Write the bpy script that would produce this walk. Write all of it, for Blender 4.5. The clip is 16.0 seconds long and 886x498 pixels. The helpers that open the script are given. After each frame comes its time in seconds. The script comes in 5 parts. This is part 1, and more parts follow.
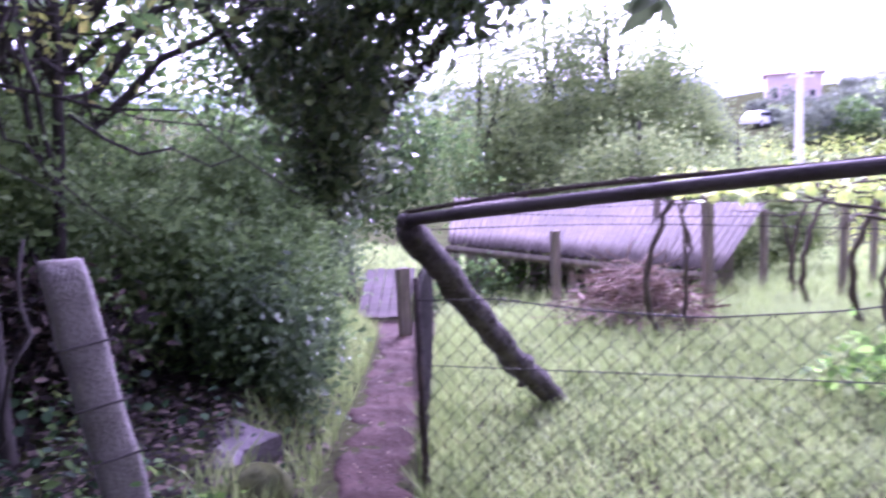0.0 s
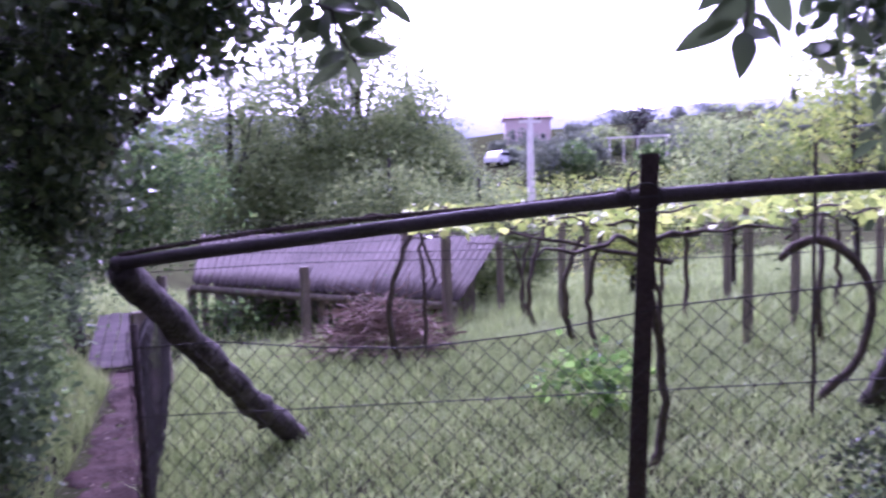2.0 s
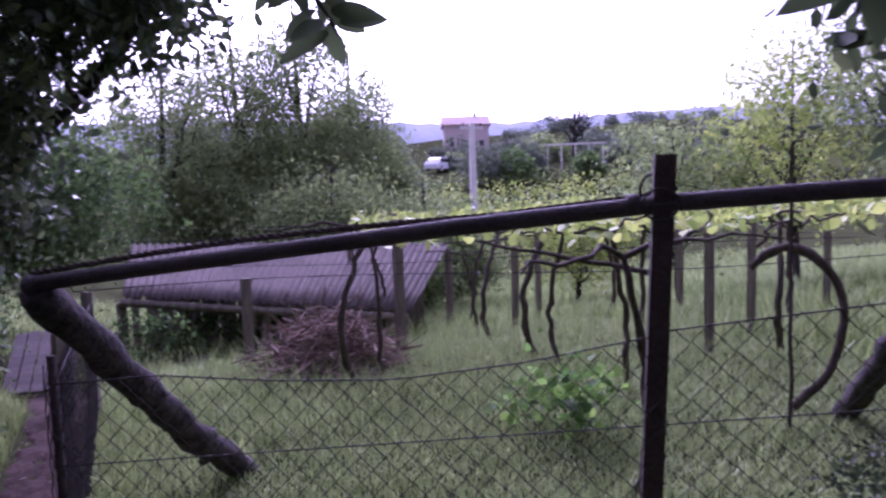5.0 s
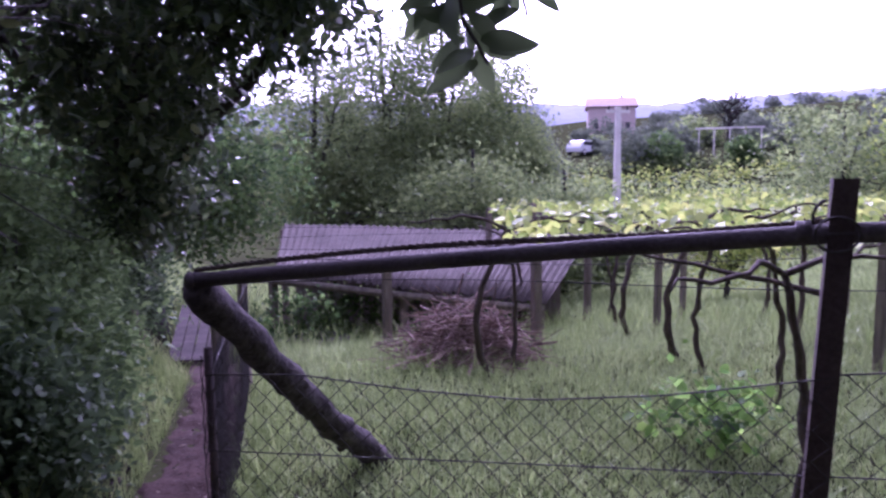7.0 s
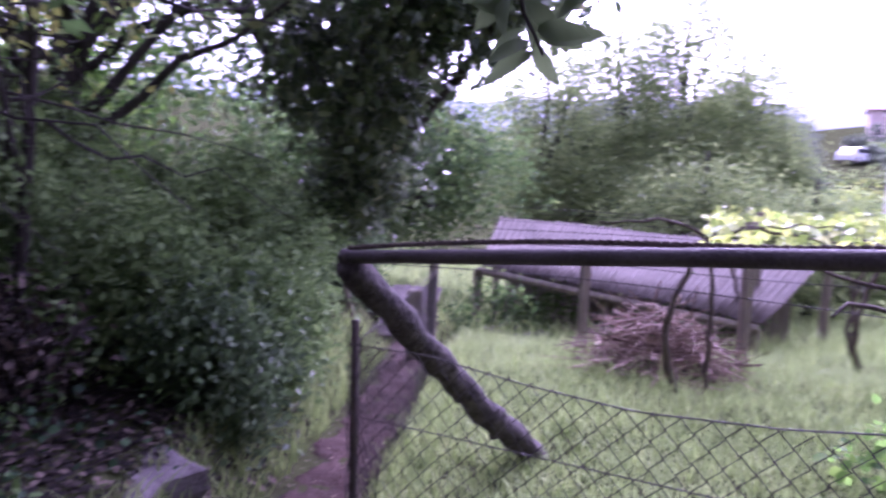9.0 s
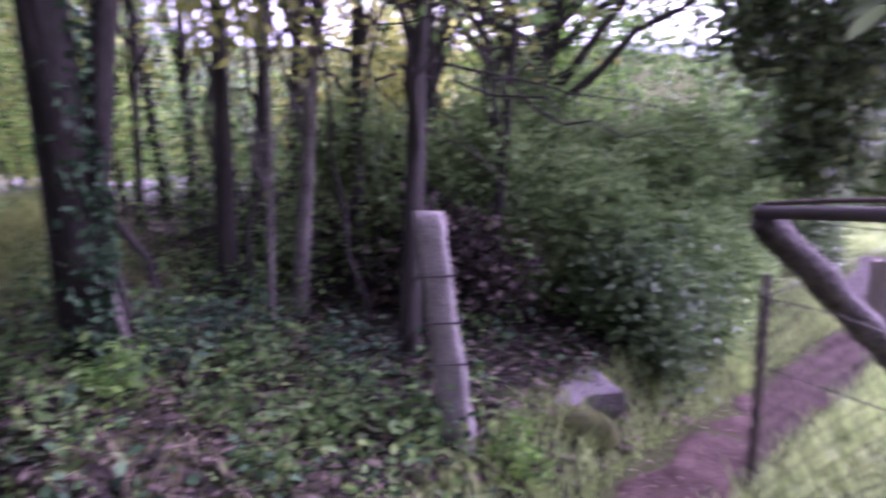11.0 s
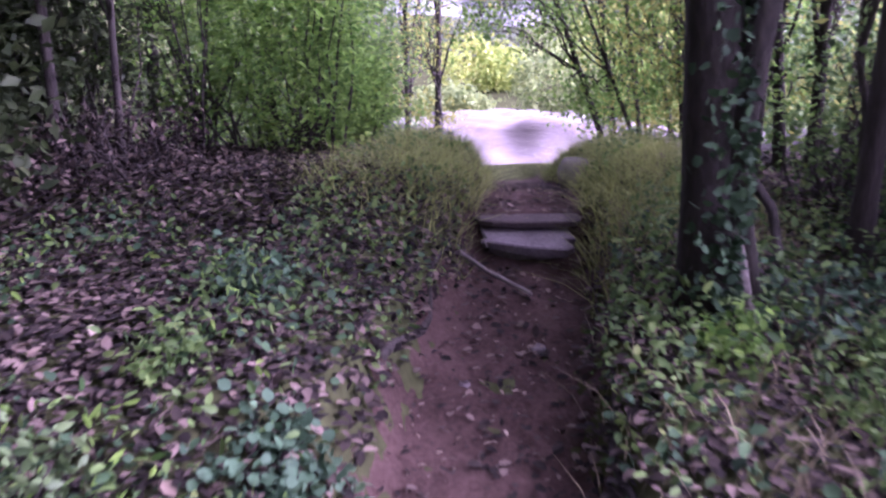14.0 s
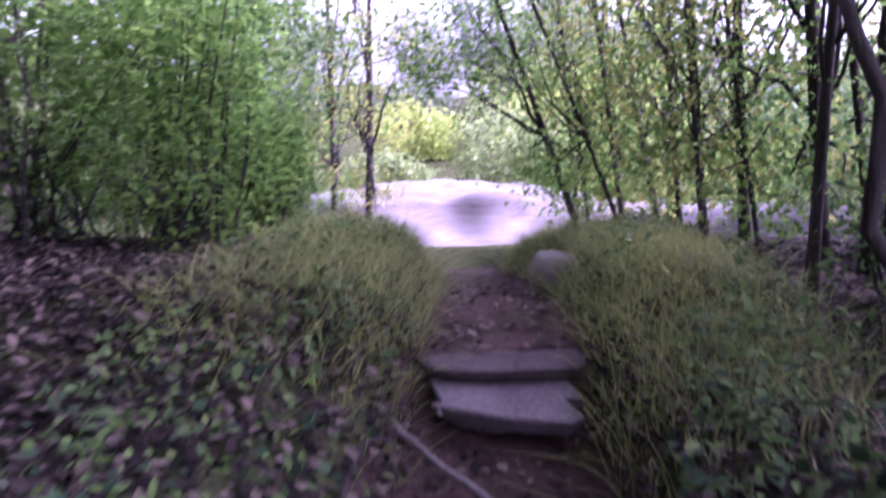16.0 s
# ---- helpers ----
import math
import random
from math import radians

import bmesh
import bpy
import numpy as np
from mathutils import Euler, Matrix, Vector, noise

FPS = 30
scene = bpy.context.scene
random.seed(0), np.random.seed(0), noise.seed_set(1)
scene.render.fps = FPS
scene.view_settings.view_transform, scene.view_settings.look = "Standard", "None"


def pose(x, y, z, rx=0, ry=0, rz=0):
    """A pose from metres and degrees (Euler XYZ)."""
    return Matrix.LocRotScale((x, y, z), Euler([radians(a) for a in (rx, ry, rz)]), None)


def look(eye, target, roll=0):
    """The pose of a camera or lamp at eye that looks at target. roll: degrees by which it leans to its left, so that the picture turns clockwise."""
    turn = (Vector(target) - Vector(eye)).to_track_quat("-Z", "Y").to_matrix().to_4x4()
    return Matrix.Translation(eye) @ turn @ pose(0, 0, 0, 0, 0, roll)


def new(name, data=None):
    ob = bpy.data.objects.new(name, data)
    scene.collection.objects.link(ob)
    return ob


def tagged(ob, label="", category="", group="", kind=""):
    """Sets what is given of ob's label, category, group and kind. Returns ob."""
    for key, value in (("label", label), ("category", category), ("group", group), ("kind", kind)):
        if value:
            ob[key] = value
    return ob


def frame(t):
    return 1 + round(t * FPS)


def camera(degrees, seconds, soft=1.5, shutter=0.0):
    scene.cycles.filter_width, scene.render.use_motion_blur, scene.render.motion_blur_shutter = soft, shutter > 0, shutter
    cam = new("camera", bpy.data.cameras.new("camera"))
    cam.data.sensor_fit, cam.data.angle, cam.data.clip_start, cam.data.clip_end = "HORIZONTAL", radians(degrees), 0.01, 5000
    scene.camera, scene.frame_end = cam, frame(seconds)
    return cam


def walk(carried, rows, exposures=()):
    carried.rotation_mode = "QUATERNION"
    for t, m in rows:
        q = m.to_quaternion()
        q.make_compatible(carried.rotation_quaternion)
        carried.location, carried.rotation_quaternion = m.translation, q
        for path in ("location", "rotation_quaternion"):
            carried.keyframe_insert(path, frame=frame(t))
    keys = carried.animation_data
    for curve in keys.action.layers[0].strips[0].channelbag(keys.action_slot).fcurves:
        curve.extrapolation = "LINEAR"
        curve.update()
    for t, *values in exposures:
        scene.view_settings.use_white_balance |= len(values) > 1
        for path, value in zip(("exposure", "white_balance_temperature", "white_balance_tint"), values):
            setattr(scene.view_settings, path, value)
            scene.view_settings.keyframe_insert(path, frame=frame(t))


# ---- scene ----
cam = camera(64.0, 16.0, soft=2.4, shutter=0.8)
walk(cam, [
    (0.0, pose(-0.000, 0.001, 1.517, 83.07, 2.07, 0.05)),
    (0.5, pose(0.075, -0.100, 1.538, 83.75, 1.98, -4.73)),
    (1.0, pose(0.113, -0.086, 1.540, 84.35, 1.84, -9.42)),
    (1.5, pose(0.131, -0.074, 1.537, 84.84, 1.74, -14.26)),
    (2.0, pose(0.142, -0.082, 1.536, 85.18, 1.78, -19.01)),
    (2.5, pose(0.131, -0.107, 1.533, 85.32, 2.01, -23.61)),
    (3.0, pose(0.135, -0.049, 1.508, 85.70, 2.09, -27.88)),
    (5.5, pose(0.133, 0.336, 1.568, 85.13, 1.50, -21.09)),
    (6.0, pose(0.140, 0.350, 1.620, 84.19, 1.15, -17.64)),
    (6.5, pose(0.147, 0.358, 1.639, 83.98, 1.04, -15.03)),
    (7.0, pose(0.146, 0.357, 1.640, 84.25, 0.46, -12.73)),
    (7.5, pose(0.140, 0.412, 1.627, 84.61, -0.14, -10.41)),
    (8.0, pose(0.197, 0.452, 1.637, 84.33, -1.28, -6.69)),
    (10.5, pose(0.839, 0.051, 1.621, 80.97, -1.33, 33.41)),
    (11.0, pose(0.833, 0.048, 1.630, 79.80, -0.52, 43.06)),
    (11.5, pose(0.819, 0.131, 1.603, 79.23, 0.01, 54.84)),
    (12.0, pose(0.858, 0.138, 1.620, 78.42, 0.41, 66.16)),
    (12.5, pose(0.898, 0.027, 1.631, 77.63, 0.58, 74.80)),
    (13.0, pose(0.799, 0.004, 1.592, 76.36, 0.76, 81.35)),
    (13.5, pose(0.665, -0.009, 1.565, 75.66, 0.53, 85.31)),
    (14.0, pose(0.395, 0.001, 1.539, 76.18, 0.58, 87.42)),
    (14.5, pose(0.009, 0.022, 1.510, 77.27, -0.15, 87.63)),
    (15.0, pose(-0.396, 0.039, 1.494, 78.24, -0.37, 86.57)),
    (15.5, pose(-0.820, 0.101, 1.505, 78.40, 0.08, 84.95)),
    (16.0, pose(-1.169, 0.114, 1.524, 81.47, 0.20, 82.36)),
], [(0.0, 2.9, 5090, 71), (0.5, 2.75, 5100, 71), (1.0, 2.5, 5090, 72), (2.0, 1.88, 5030, 75), (3.0, 1.48, 5000, 76), (5.5, 1.02, 5110, 71), (6.5, 1.2, 5100, 71), (8.0, 1.8, 5060, 72), (10.5, 2.85, 5290, 74), (12.0, 3.05, 5370, 74), (13.0, 2.95, 5380, 73), (14.0, 2.88, 5380, 73), (16.0, 2.84, 5230, 74)])

# ---- sky and sun: a hazy, overcast evening
world = bpy.data.worlds.new("sky")
scene.world = world
world.use_nodes = True
wt = world.node_tree
sky = wt.nodes.new("ShaderNodeTexSky")
sky.sky_type, sky.sun_disc = "NISHITA", False
sky.sun_elevation, sky.sun_rotation = radians(39), radians(14)
sky.air_density, sky.dust_density, sky.ozone_density = 1.0, 6.0, 1.0
grey = wt.nodes.new("ShaderNodeHueSaturation")
grey.inputs["Saturation"].default_value = 0.15
wt.links.new(sky.outputs[0], grey.inputs["Color"])
back = wt.nodes["Background"]
back.inputs["Strength"].default_value = 0.15
wt.links.new(grey.outputs[0], back.inputs["Color"])
sun = new("sun", bpy.data.lights.new("sun", "SUN"))
sun.data.energy, sun.data.angle, sun.data.color = 1.2, radians(25), (1.0, 0.95, 0.88)
sun.matrix_world = look((5, 20, 16.7), (0, 0, 0))

# ---- materials
def mat(name, dark, light, rough=0.8, scale=6.0, bump=0.3, fine=60.0, metal=0.0, through_light=0.0, third=None, island=0.0, spec=0.3, stretch=(1, 1, 1)):
    m = bpy.data.materials.new(name)
    m.use_nodes = True
    nt = m.node_tree
    p = nt.nodes["Principled BSDF"]
    p.inputs["Roughness"].default_value, p.inputs["Metallic"].default_value = rough, metal
    p.inputs["Specular IOR Level"].default_value = spec
    tc = nt.nodes.new("ShaderNodeTexCoord")
    mp = nt.nodes.new("ShaderNodeMapping")
    mp.inputs["Scale"].default_value = stretch
    nt.links.new(tc.outputs["Object"], mp.inputs[0])
    a, b = nt.nodes.new("ShaderNodeTexNoise"), nt.nodes.new("ShaderNodeTexNoise")
    a.inputs["Scale"].default_value, b.inputs["Scale"].default_value = scale, fine
    a.inputs["Detail"].default_value = 5
    nt.links.new(mp.outputs[0], a.inputs["Vector"])
    nt.links.new(mp.outputs[0], b.inputs["Vector"])
    mix = nt.nodes.new("ShaderNodeMath")
    mix.operation = "MULTIPLY_ADD"
    mix.inputs[1].default_value = 0.6
    nt.links.new(a.outputs[0], mix.inputs[0])
    half = nt.nodes.new("ShaderNodeMath")
    half.operation = "MULTIPLY"
    half.inputs[1].default_value = 0.4
    nt.links.new(b.outputs[0], half.inputs[0])
    nt.links.new(half.outputs[0], mix.inputs[2])
    factor = mix.outputs[0]
    if island:
        g = nt.nodes.new("ShaderNodeNewGeometry")
        add = nt.nodes.new("ShaderNodeMath")
        add.operation = "MULTIPLY_ADD"
        add.inputs[1].default_value = island
        nt.links.new(g.outputs["Random Per Island"], add.inputs[0])
        less = nt.nodes.new("ShaderNodeMath")
        less.operation = "MULTIPLY_ADD"
        less.inputs[1].default_value = 1 - island * 0.6
        less.inputs[2].default_value = -0.15 * island
        nt.links.new(factor, less.inputs[0])
        nt.links.new(less.outputs[0], add.inputs[2])
        factor = add.outputs[0]
    ramp = nt.nodes.new("ShaderNodeValToRGB")
    ramp.color_ramp.elements[0].position, ramp.color_ramp.elements[0].color = 0.3, (*dark, 1)
    ramp.color_ramp.elements[1].position, ramp.color_ramp.elements[1].color = 0.68, (*light, 1)
    if third:
        e = ramp.color_ramp.elements.new(0.9)
        e.color = (*third, 1)
    nt.links.new(factor, ramp.inputs[0])
    nt.links.new(ramp.outputs[0], p.inputs["Base Color"])
    if bump:
        bp = nt.nodes.new("ShaderNodeBump")
        bp.inputs["Strength"].default_value, bp.inputs["Distance"].default_value = bump, 0.02
        nt.links.new(mix.outputs[0], bp.inputs["Height"])
        nt.links.new(bp.outputs[0], p.inputs["Normal"])
    if through_light:
        tr = nt.nodes.new("ShaderNodeBsdfTranslucent")
        nt.links.new(ramp.outputs[0], tr.inputs["Color"])
        mx = nt.nodes.new("ShaderNodeMixShader")
        mx.inputs[0].default_value = through_light
        nt.links.new(p.outputs[0], mx.inputs[1])
        nt.links.new(tr.outputs[0], mx.inputs[2])
        nt.links.new(mx.outputs[0], nt.nodes["Material Output"].inputs[0])
    return m


def leafmat(name, dark, light, third=None, rough=0.55, thru=0.35, vary=0.42):
    dark, light, third = [c and tuple(1.08 * (0.87 * k + 0.13 * (0.3 * c[0] + 0.6 * c[1] + 0.1 * c[2])) for k in c) for c in (dark, light, third)]
    return mat(name, dark, light, rough, 1.8, 0, 9.0, through_light=thru, third=third, island=vary, spec=0.25)


M_DIRT = mat("trodden_dirt", (0.021, 0.0125, 0.0105), (0.074, 0.046, 0.04), 0.95, 3.0, 0.9, 45, spec=0.1)
M_GRASS = leafmat("grass_blades", (0.15, 0.225, 0.05), (0.32, 0.42, 0.115), (0.48, 0.5, 0.2))
M_STRAW = leafmat("dry_grass", (0.10, 0.08, 0.04), (0.25, 0.2, 0.11), thru=0.2)
M_BANKGRASS = leafmat("olive_bank_grass", (0.12, 0.155, 0.03), (0.28, 0.33, 0.07), (0.4, 0.42, 0.14), thru=0.5)
M_LAUREL = leafmat("dark_laurel_leaves", (0.025, 0.048, 0.018), (0.1, 0.14, 0.05), (0.24, 0.24, 0.08), 0.4, 0.3)
M_OAK = leafmat("oak_leaves", (0.03, 0.075, 0.018), (0.12, 0.21, 0.045), (0.27, 0.3, 0.06), thru=0.5)
M_BRIGHT = leafmat("fresh_green_leaves", (0.05, 0.13, 0.018), (0.18, 0.33, 0.04), (0.34, 0.44, 0.07), 0.5, 0.7)
M_BRAMBLE = leafmat("bramble_leaves", (0.03, 0.06, 0.02), (0.1, 0.165, 0.055), (0.22, 0.28, 0.12))
M_PALEBRAMBLE = leafmat("pale_bramble_leaves", (0.065, 0.12, 0.03), (0.18, 0.28, 0.075), (0.29, 0.38, 0.13), thru=0.5)
# leaf greens darkened so the colour itself carries the thicket's shade
M_SHADELEAF = leafmat("shade_darkened_leaves", (0.014, 0.026, 0.008), (0.045, 0.07, 0.02), (0.1, 0.12, 0.035))
M_WILLOW = leafmat("willow_leaves", (0.1, 0.155, 0.045), (0.26, 0.34, 0.1), (0.39, 0.45, 0.165), thru=0.5)
M_YELLOW = leafmat("yellowing_leaves", (0.16, 0.19, 0.03), (0.34, 0.36, 0.06), (0.5, 0.42, 0.07), 0.5, 0.7)
M_VINELEAF = leafmat("young_vine_leaves", (0.16, 0.26, 0.03), (0.4, 0.48, 0.07), (0.6, 0.58, 0.13), 0.5, 0.45)
M_IVY = leafmat("ivy_leaves", (0.009, 0.027, 0.011), (0.028, 0.072, 0.026), (0.07, 0.12, 0.04), 0.75, 0.15)
M_EDGEIVY = leafmat("blue_green_ivy", (0.012, 0.036, 0.016), (0.038, 0.09, 0.042), (0.085, 0.15, 0.065), 0.7, 0.2)
M_LITTER = leafmat("dead_leaves", (0.008, 0.0055, 0.0045), (0.03, 0.021, 0.017), (0.13, 0.095, 0.075), 0.95, 0.04, 0.8)
M_CHAFF = leafmat("pale_fallen_leaves", (0.045, 0.031, 0.023), (0.12, 0.085, 0.062), (0.24, 0.185, 0.14), 0.9, 0.04, 0.8)
# paled, greyed greens: aerial haze is put into these leaf colours
M_FARHAZE = leafmat("haze_paled_leaves", (0.11, 0.145, 0.1), (0.2, 0.24, 0.155), (0.29, 0.32, 0.22), 0.8, 0.2)
M_TRUNK = mat("mossy_dark_bark", (0.008, 0.007, 0.006), (0.034, 0.028, 0.024), 0.95, 3.5, 1.0, 26, third=(0.05, 0.055, 0.022), stretch=(2, 2, 0.8))
M_BARK = mat("dark_ridged_bark", (0.013, 0.011, 0.01), (0.06, 0.05, 0.045), 0.95, 5, 1.0, 30, stretch=(3, 3, 0.5))
M_PALE = mat("pale_mottled_bark", (0.045, 0.038, 0.034), (0.2, 0.175, 0.16), 0.9, 7, 0.6, 40)
M_LOG = mat("lichen_covered_log_bark", (0.014, 0.011, 0.011), (0.085, 0.07, 0.066), 0.95, 14, 1.0, 45, third=(0.3, 0.28, 0.27))
M_PIPE = mat("weathered_dark_pipe", (0.034, 0.027, 0.028), (0.09, 0.075, 0.076), 0.8, 4, 0.4, 90, spec=0.2)
M_STEEL = mat("rust_brown_steel", (0.032, 0.022, 0.02), (0.085, 0.06, 0.055), 0.65, 7, 0.3, 80, metal=0.2)
M_WIRE = mat("rusty_wire", (0.02, 0.017, 0.015), (0.06, 0.052, 0.047), 0.8, 9, 0, 60)
M_WOOD = mat("grey_weathered_wood", (0.09, 0.075, 0.06), (0.26, 0.22, 0.18), 0.9, 5, 0.7, 60, stretch=(4, 4, 0.6))
M_VINE = mat("dark_vine_bark", (0.03, 0.022, 0.018), (0.11, 0.085, 0.065), 0.95, 12, 1.0, 60, stretch=(2, 2, 0.5))
M_TWIG = mat("reddish_pruned_twigs", (0.1, 0.064, 0.048), (0.28, 0.2, 0.16), 0.9, 5, 0.2, 30, island=0.7)
M_SHEET = mat("weathered_corrugated_sheet", (0.045, 0.037, 0.033), (0.12, 0.1, 0.09), 0.9, 1.6, 0.4, 25, third=(0.2, 0.175, 0.16), stretch=(1, 0.5, 1), spec=0.1)
M_CONCRETE = mat("pale_concrete", (0.62, 0.57, 0.53), (0.8, 0.76, 0.72), 0.9, 3, 0.3, 60)
M_GRANITE = mat("lichened_granite", (0.075, 0.066, 0.062), (0.24, 0.215, 0.2), 0.9, 6, 0.7, 90, third=(0.38, 0.36, 0.34))
M_ROCK = mat("sunlit_granite", (0.08, 0.07, 0.07), (0.17, 0.152, 0.154), 0.9, 1.3, 1.0, 9, third=(0.28, 0.26, 0.26), stretch=(1.6, 0.5, 5))
M_STEP = mat("worn_stone_step", (0.05, 0.041, 0.043), (0.17, 0.145, 0.15), 0.85, 5, 0.8, 50)
M_STEPTOP = mat("earth_stained_step", (0.026, 0.02, 0.02), (0.085, 0.066, 0.064), 0.95, 5, 0.9, 50)
M_MOSS = mat("moss", (0.015, 0.02, 0.006), (0.07, 0.08, 0.02), 1.0, 14, 1.0, 120)
M_WALL = mat("pinkish_render", (0.5, 0.4, 0.36), (0.66, 0.54, 0.5), 0.9, 2, 0.1, 30)
M_TILE = mat("clay_roof_tiles", (0.34, 0.24, 0.21), (0.5, 0.38, 0.34), 0.9, 3, 0.3, 20)
M_GLASS = mat("dark_window", (0.03, 0.03, 0.035), (0.06, 0.06, 0.07), 0.15, 2, 0, 20)
M_PAINT = mat("white_car_paint", (0.72, 0.73, 0.75), (0.8, 0.81, 0.83), 0.25, 2, 0, 20, spec=0.5)
M_RUBBER = mat("black_rubber", (0.015, 0.015, 0.015), (0.03, 0.03, 0.03), 0.8, 5, 0, 40)
M_STAVE = mat("old_plank", (0.05, 0.04, 0.038), (0.13, 0.105, 0.1), 0.9, 4, 0.5, 50, stretch=(0.5, 4, 4))

# ---- mesh helpers
rng = np.random.default_rng(7)


def build(name, verts, faces, material, parent=None, label="", smooth=False):
    me = bpy.data.meshes.new(name)
    me.from_pydata([tuple(v) for v in verts], [], [tuple(f) for f in faces])
    if smooth:
        me.polygons.foreach_set("use_smooth", [True] * len(me.polygons))
    me.materials.append(material)
    me.update()
    ob = new(name, me)
    if parent:
        ob.parent = parent
    if label:
        ob["label"] = label
    return ob


def fast(name, verts, faces, material, parent=None, label="", smooth=False):
    """A mesh of many faces of one size, from arrays."""
    verts, faces = np.asarray(verts, np.float32), np.asarray(faces, np.int32)
    me = bpy.data.meshes.new(name)
    n = faces.shape[1]
    me.vertices.add(len(verts))
    me.vertices.foreach_set("co", verts.ravel())
    me.loops.add(faces.size)
    me.loops.foreach_set("vertex_index", faces.ravel())
    me.polygons.add(len(faces))
    me.polygons.foreach_set("loop_start", np.arange(0, faces.size, n, dtype=np.int32))
    if smooth:
        me.polygons.foreach_set("use_smooth", np.ones(len(faces), bool))
    me.update(calc_edges=True)
    me.materials.append(material)
    ob = new(name, me)
    if parent:
        ob.parent = parent
    if label:
        ob["label"] = label
    return ob


def empty(name, label, category, group="", place=(0, 0, 0)):
    ob = new(name)
    ob.empty_display_size = 0.1
    ob.location = place
    return tagged(ob, label, category, group)


class Bag:
    """Collects tubes and boxes into one mesh."""

    def __init__(self):
        self.v, self.f = [], []

    def add(self, v, f):
        n = len(self.v)
        self.v += [tuple(p) for p in v]
        self.f += [tuple(i + n for i in face) for face in f]
        return self

    def tube(self, pts, radii, sides=8, rough=0.0):
        pts = [Vector(p) for p in pts]
        if not hasattr(radii, "__len__"):
            radii = [radii] * len(pts)
        n, rings, ref = len(self.v), [], Vector((0.31, 0.74, 0.6))
        for i, p in enumerate(pts):
            d = (pts[min(i + 1, len(pts) - 1)] - pts[max(i - 1, 0)]).normalized()
            u = d.cross(ref)
            if u.length < 0.2:
                u = d.cross(Vector((1, 0, 0)))
            u.normalize()
            w = d.cross(u)
            for k in range(sides):
                a = 2 * math.pi * k / sides
                r = radii[i] * (1 + rough * (rng.random() - 0.5) * 2)
                self.v.append(tuple(p + (u * math.cos(a) + w * math.sin(a)) * r))
        for i in range(len(pts) - 1):
            for k in range(sides):
                a, b = n + i * sides + k, n + i * sides + (k + 1) % sides
                self.f.append((a, b, b + sides, a + sides))
        self.f.append(tuple(n + k for k in range(sides))[::-1])
        self.f.append(tuple(n + (len(pts) - 1) * sides + k for k in range(sides)))
        return self

    def box(self, lo, hi, bevel=0.0):
        bm = bmesh.new()
        bmesh.ops.create_cube(bm, size=1)
        s = Vector(hi) - Vector(lo)
        for v in bm.verts:
            v.co = Vector((v.co.x * s.x, v.co.y * s.y, v.co.z * s.z)) + (Vector(lo) + Vector(hi)) / 2
        if bevel:
            bmesh.ops.bevel(bm, geom=bm.edges[:], offset=bevel, segments=2, affect="EDGES")
        bm.verts.index_update()
        self.add([v.co for v in bm.verts], [[v.index for v in f.verts] for f in bm.faces])
        bm.free()
        return self

    def make(self, name, material, parent=None, label="", smooth=False, turn=None):
        ob = build(name, self.v, self.f, material, parent, label, smooth)
        if turn is not None:
            ob.matrix_basis = turn
        return ob


def bent(a, b, n, sway, seed):
    """Points from a to b on a wandering line."""
    r = np.random.default_rng(seed)
    a, b = np.array(a, float), np.array(b, float)
    off, out = np.zeros(3), []
    for i in range(n + 1):
        k = i / n
        out.append(a + (b - a) * k + off * math.sin(math.pi * min(1, k * 1.0)) if 0 < i < n else a + (b - a) * k)
        off = off * 0.7 + r.normal(size=3) * sway
    return out


def leaf_arrays(points, length, width, droop=0.3, flat=0.0, lens=False, r=None):
    """One folded leaf at each point. flat: how far it lies level."""
    r = r or rng
    n = len(points)
    points = np.asarray(points, float)
    d = r.normal(size=(n, 3))
    d[:, 2] = d[:, 2] * (1 - flat) - droop
    d /= np.linalg.norm(d, axis=1)[:, None] + 1e-9
    up = r.normal(size=(n, 3)) * (1 - flat) + np.array([0, 0, 1.0]) * (0.4 + flat * 2)
    s = np.cross(d, up)
    s /= np.linalg.norm(s, axis=1)[:, None] + 1e-9
    nn = np.cross(s, d)
    L = (length * r.uniform(0.6, 1.3, n))[:, None]
    W = L * width / length * 0.5
    base, tip = points, points + d * L - nn * L * 0.08
    if lens:
        a = points + d * L * 0.3 + s * W * 0.85 + nn * L * 0.07
        b = points + d * L * 0.68 + s * W * 0.8 + nn * L * 0.04
        c = points + d * L * 0.68 - s * W * 0.8 + nn * L * 0.04
        e = points + d * L * 0.3 - s * W * 0.85 + nn * L * 0.07
        m1, m2 = points + d * L * 0.3, points + d * L * 0.68 - nn * L * 0.03
        v = np.stack([base, a, b, tip, c, e, m1, m2], 1).reshape(-1, 3)
        f = np.array([[0, 1, 6], [1, 2, 7], [1, 7, 6], [2, 3, 7], [3, 4, 7], [4, 5, 6], [4, 6, 7], [5, 0, 6]])
        return v, (np.arange(n)[:, None, None] * 8 + f).reshape(-1, 3)
    a = points + d * L * 0.45 + s * W + nn * L * 0.08
    b = points + d * L * 0.45 - s * W + nn * L * 0.08
    v = np.stack([base, a, tip, b], 1).reshape(-1, 3)
    f = np.array([[0, 1, 2], [0, 2, 3]])
    return v, (np.arange(n)[:, None, None] * 4 + f).reshape(-1, 3)


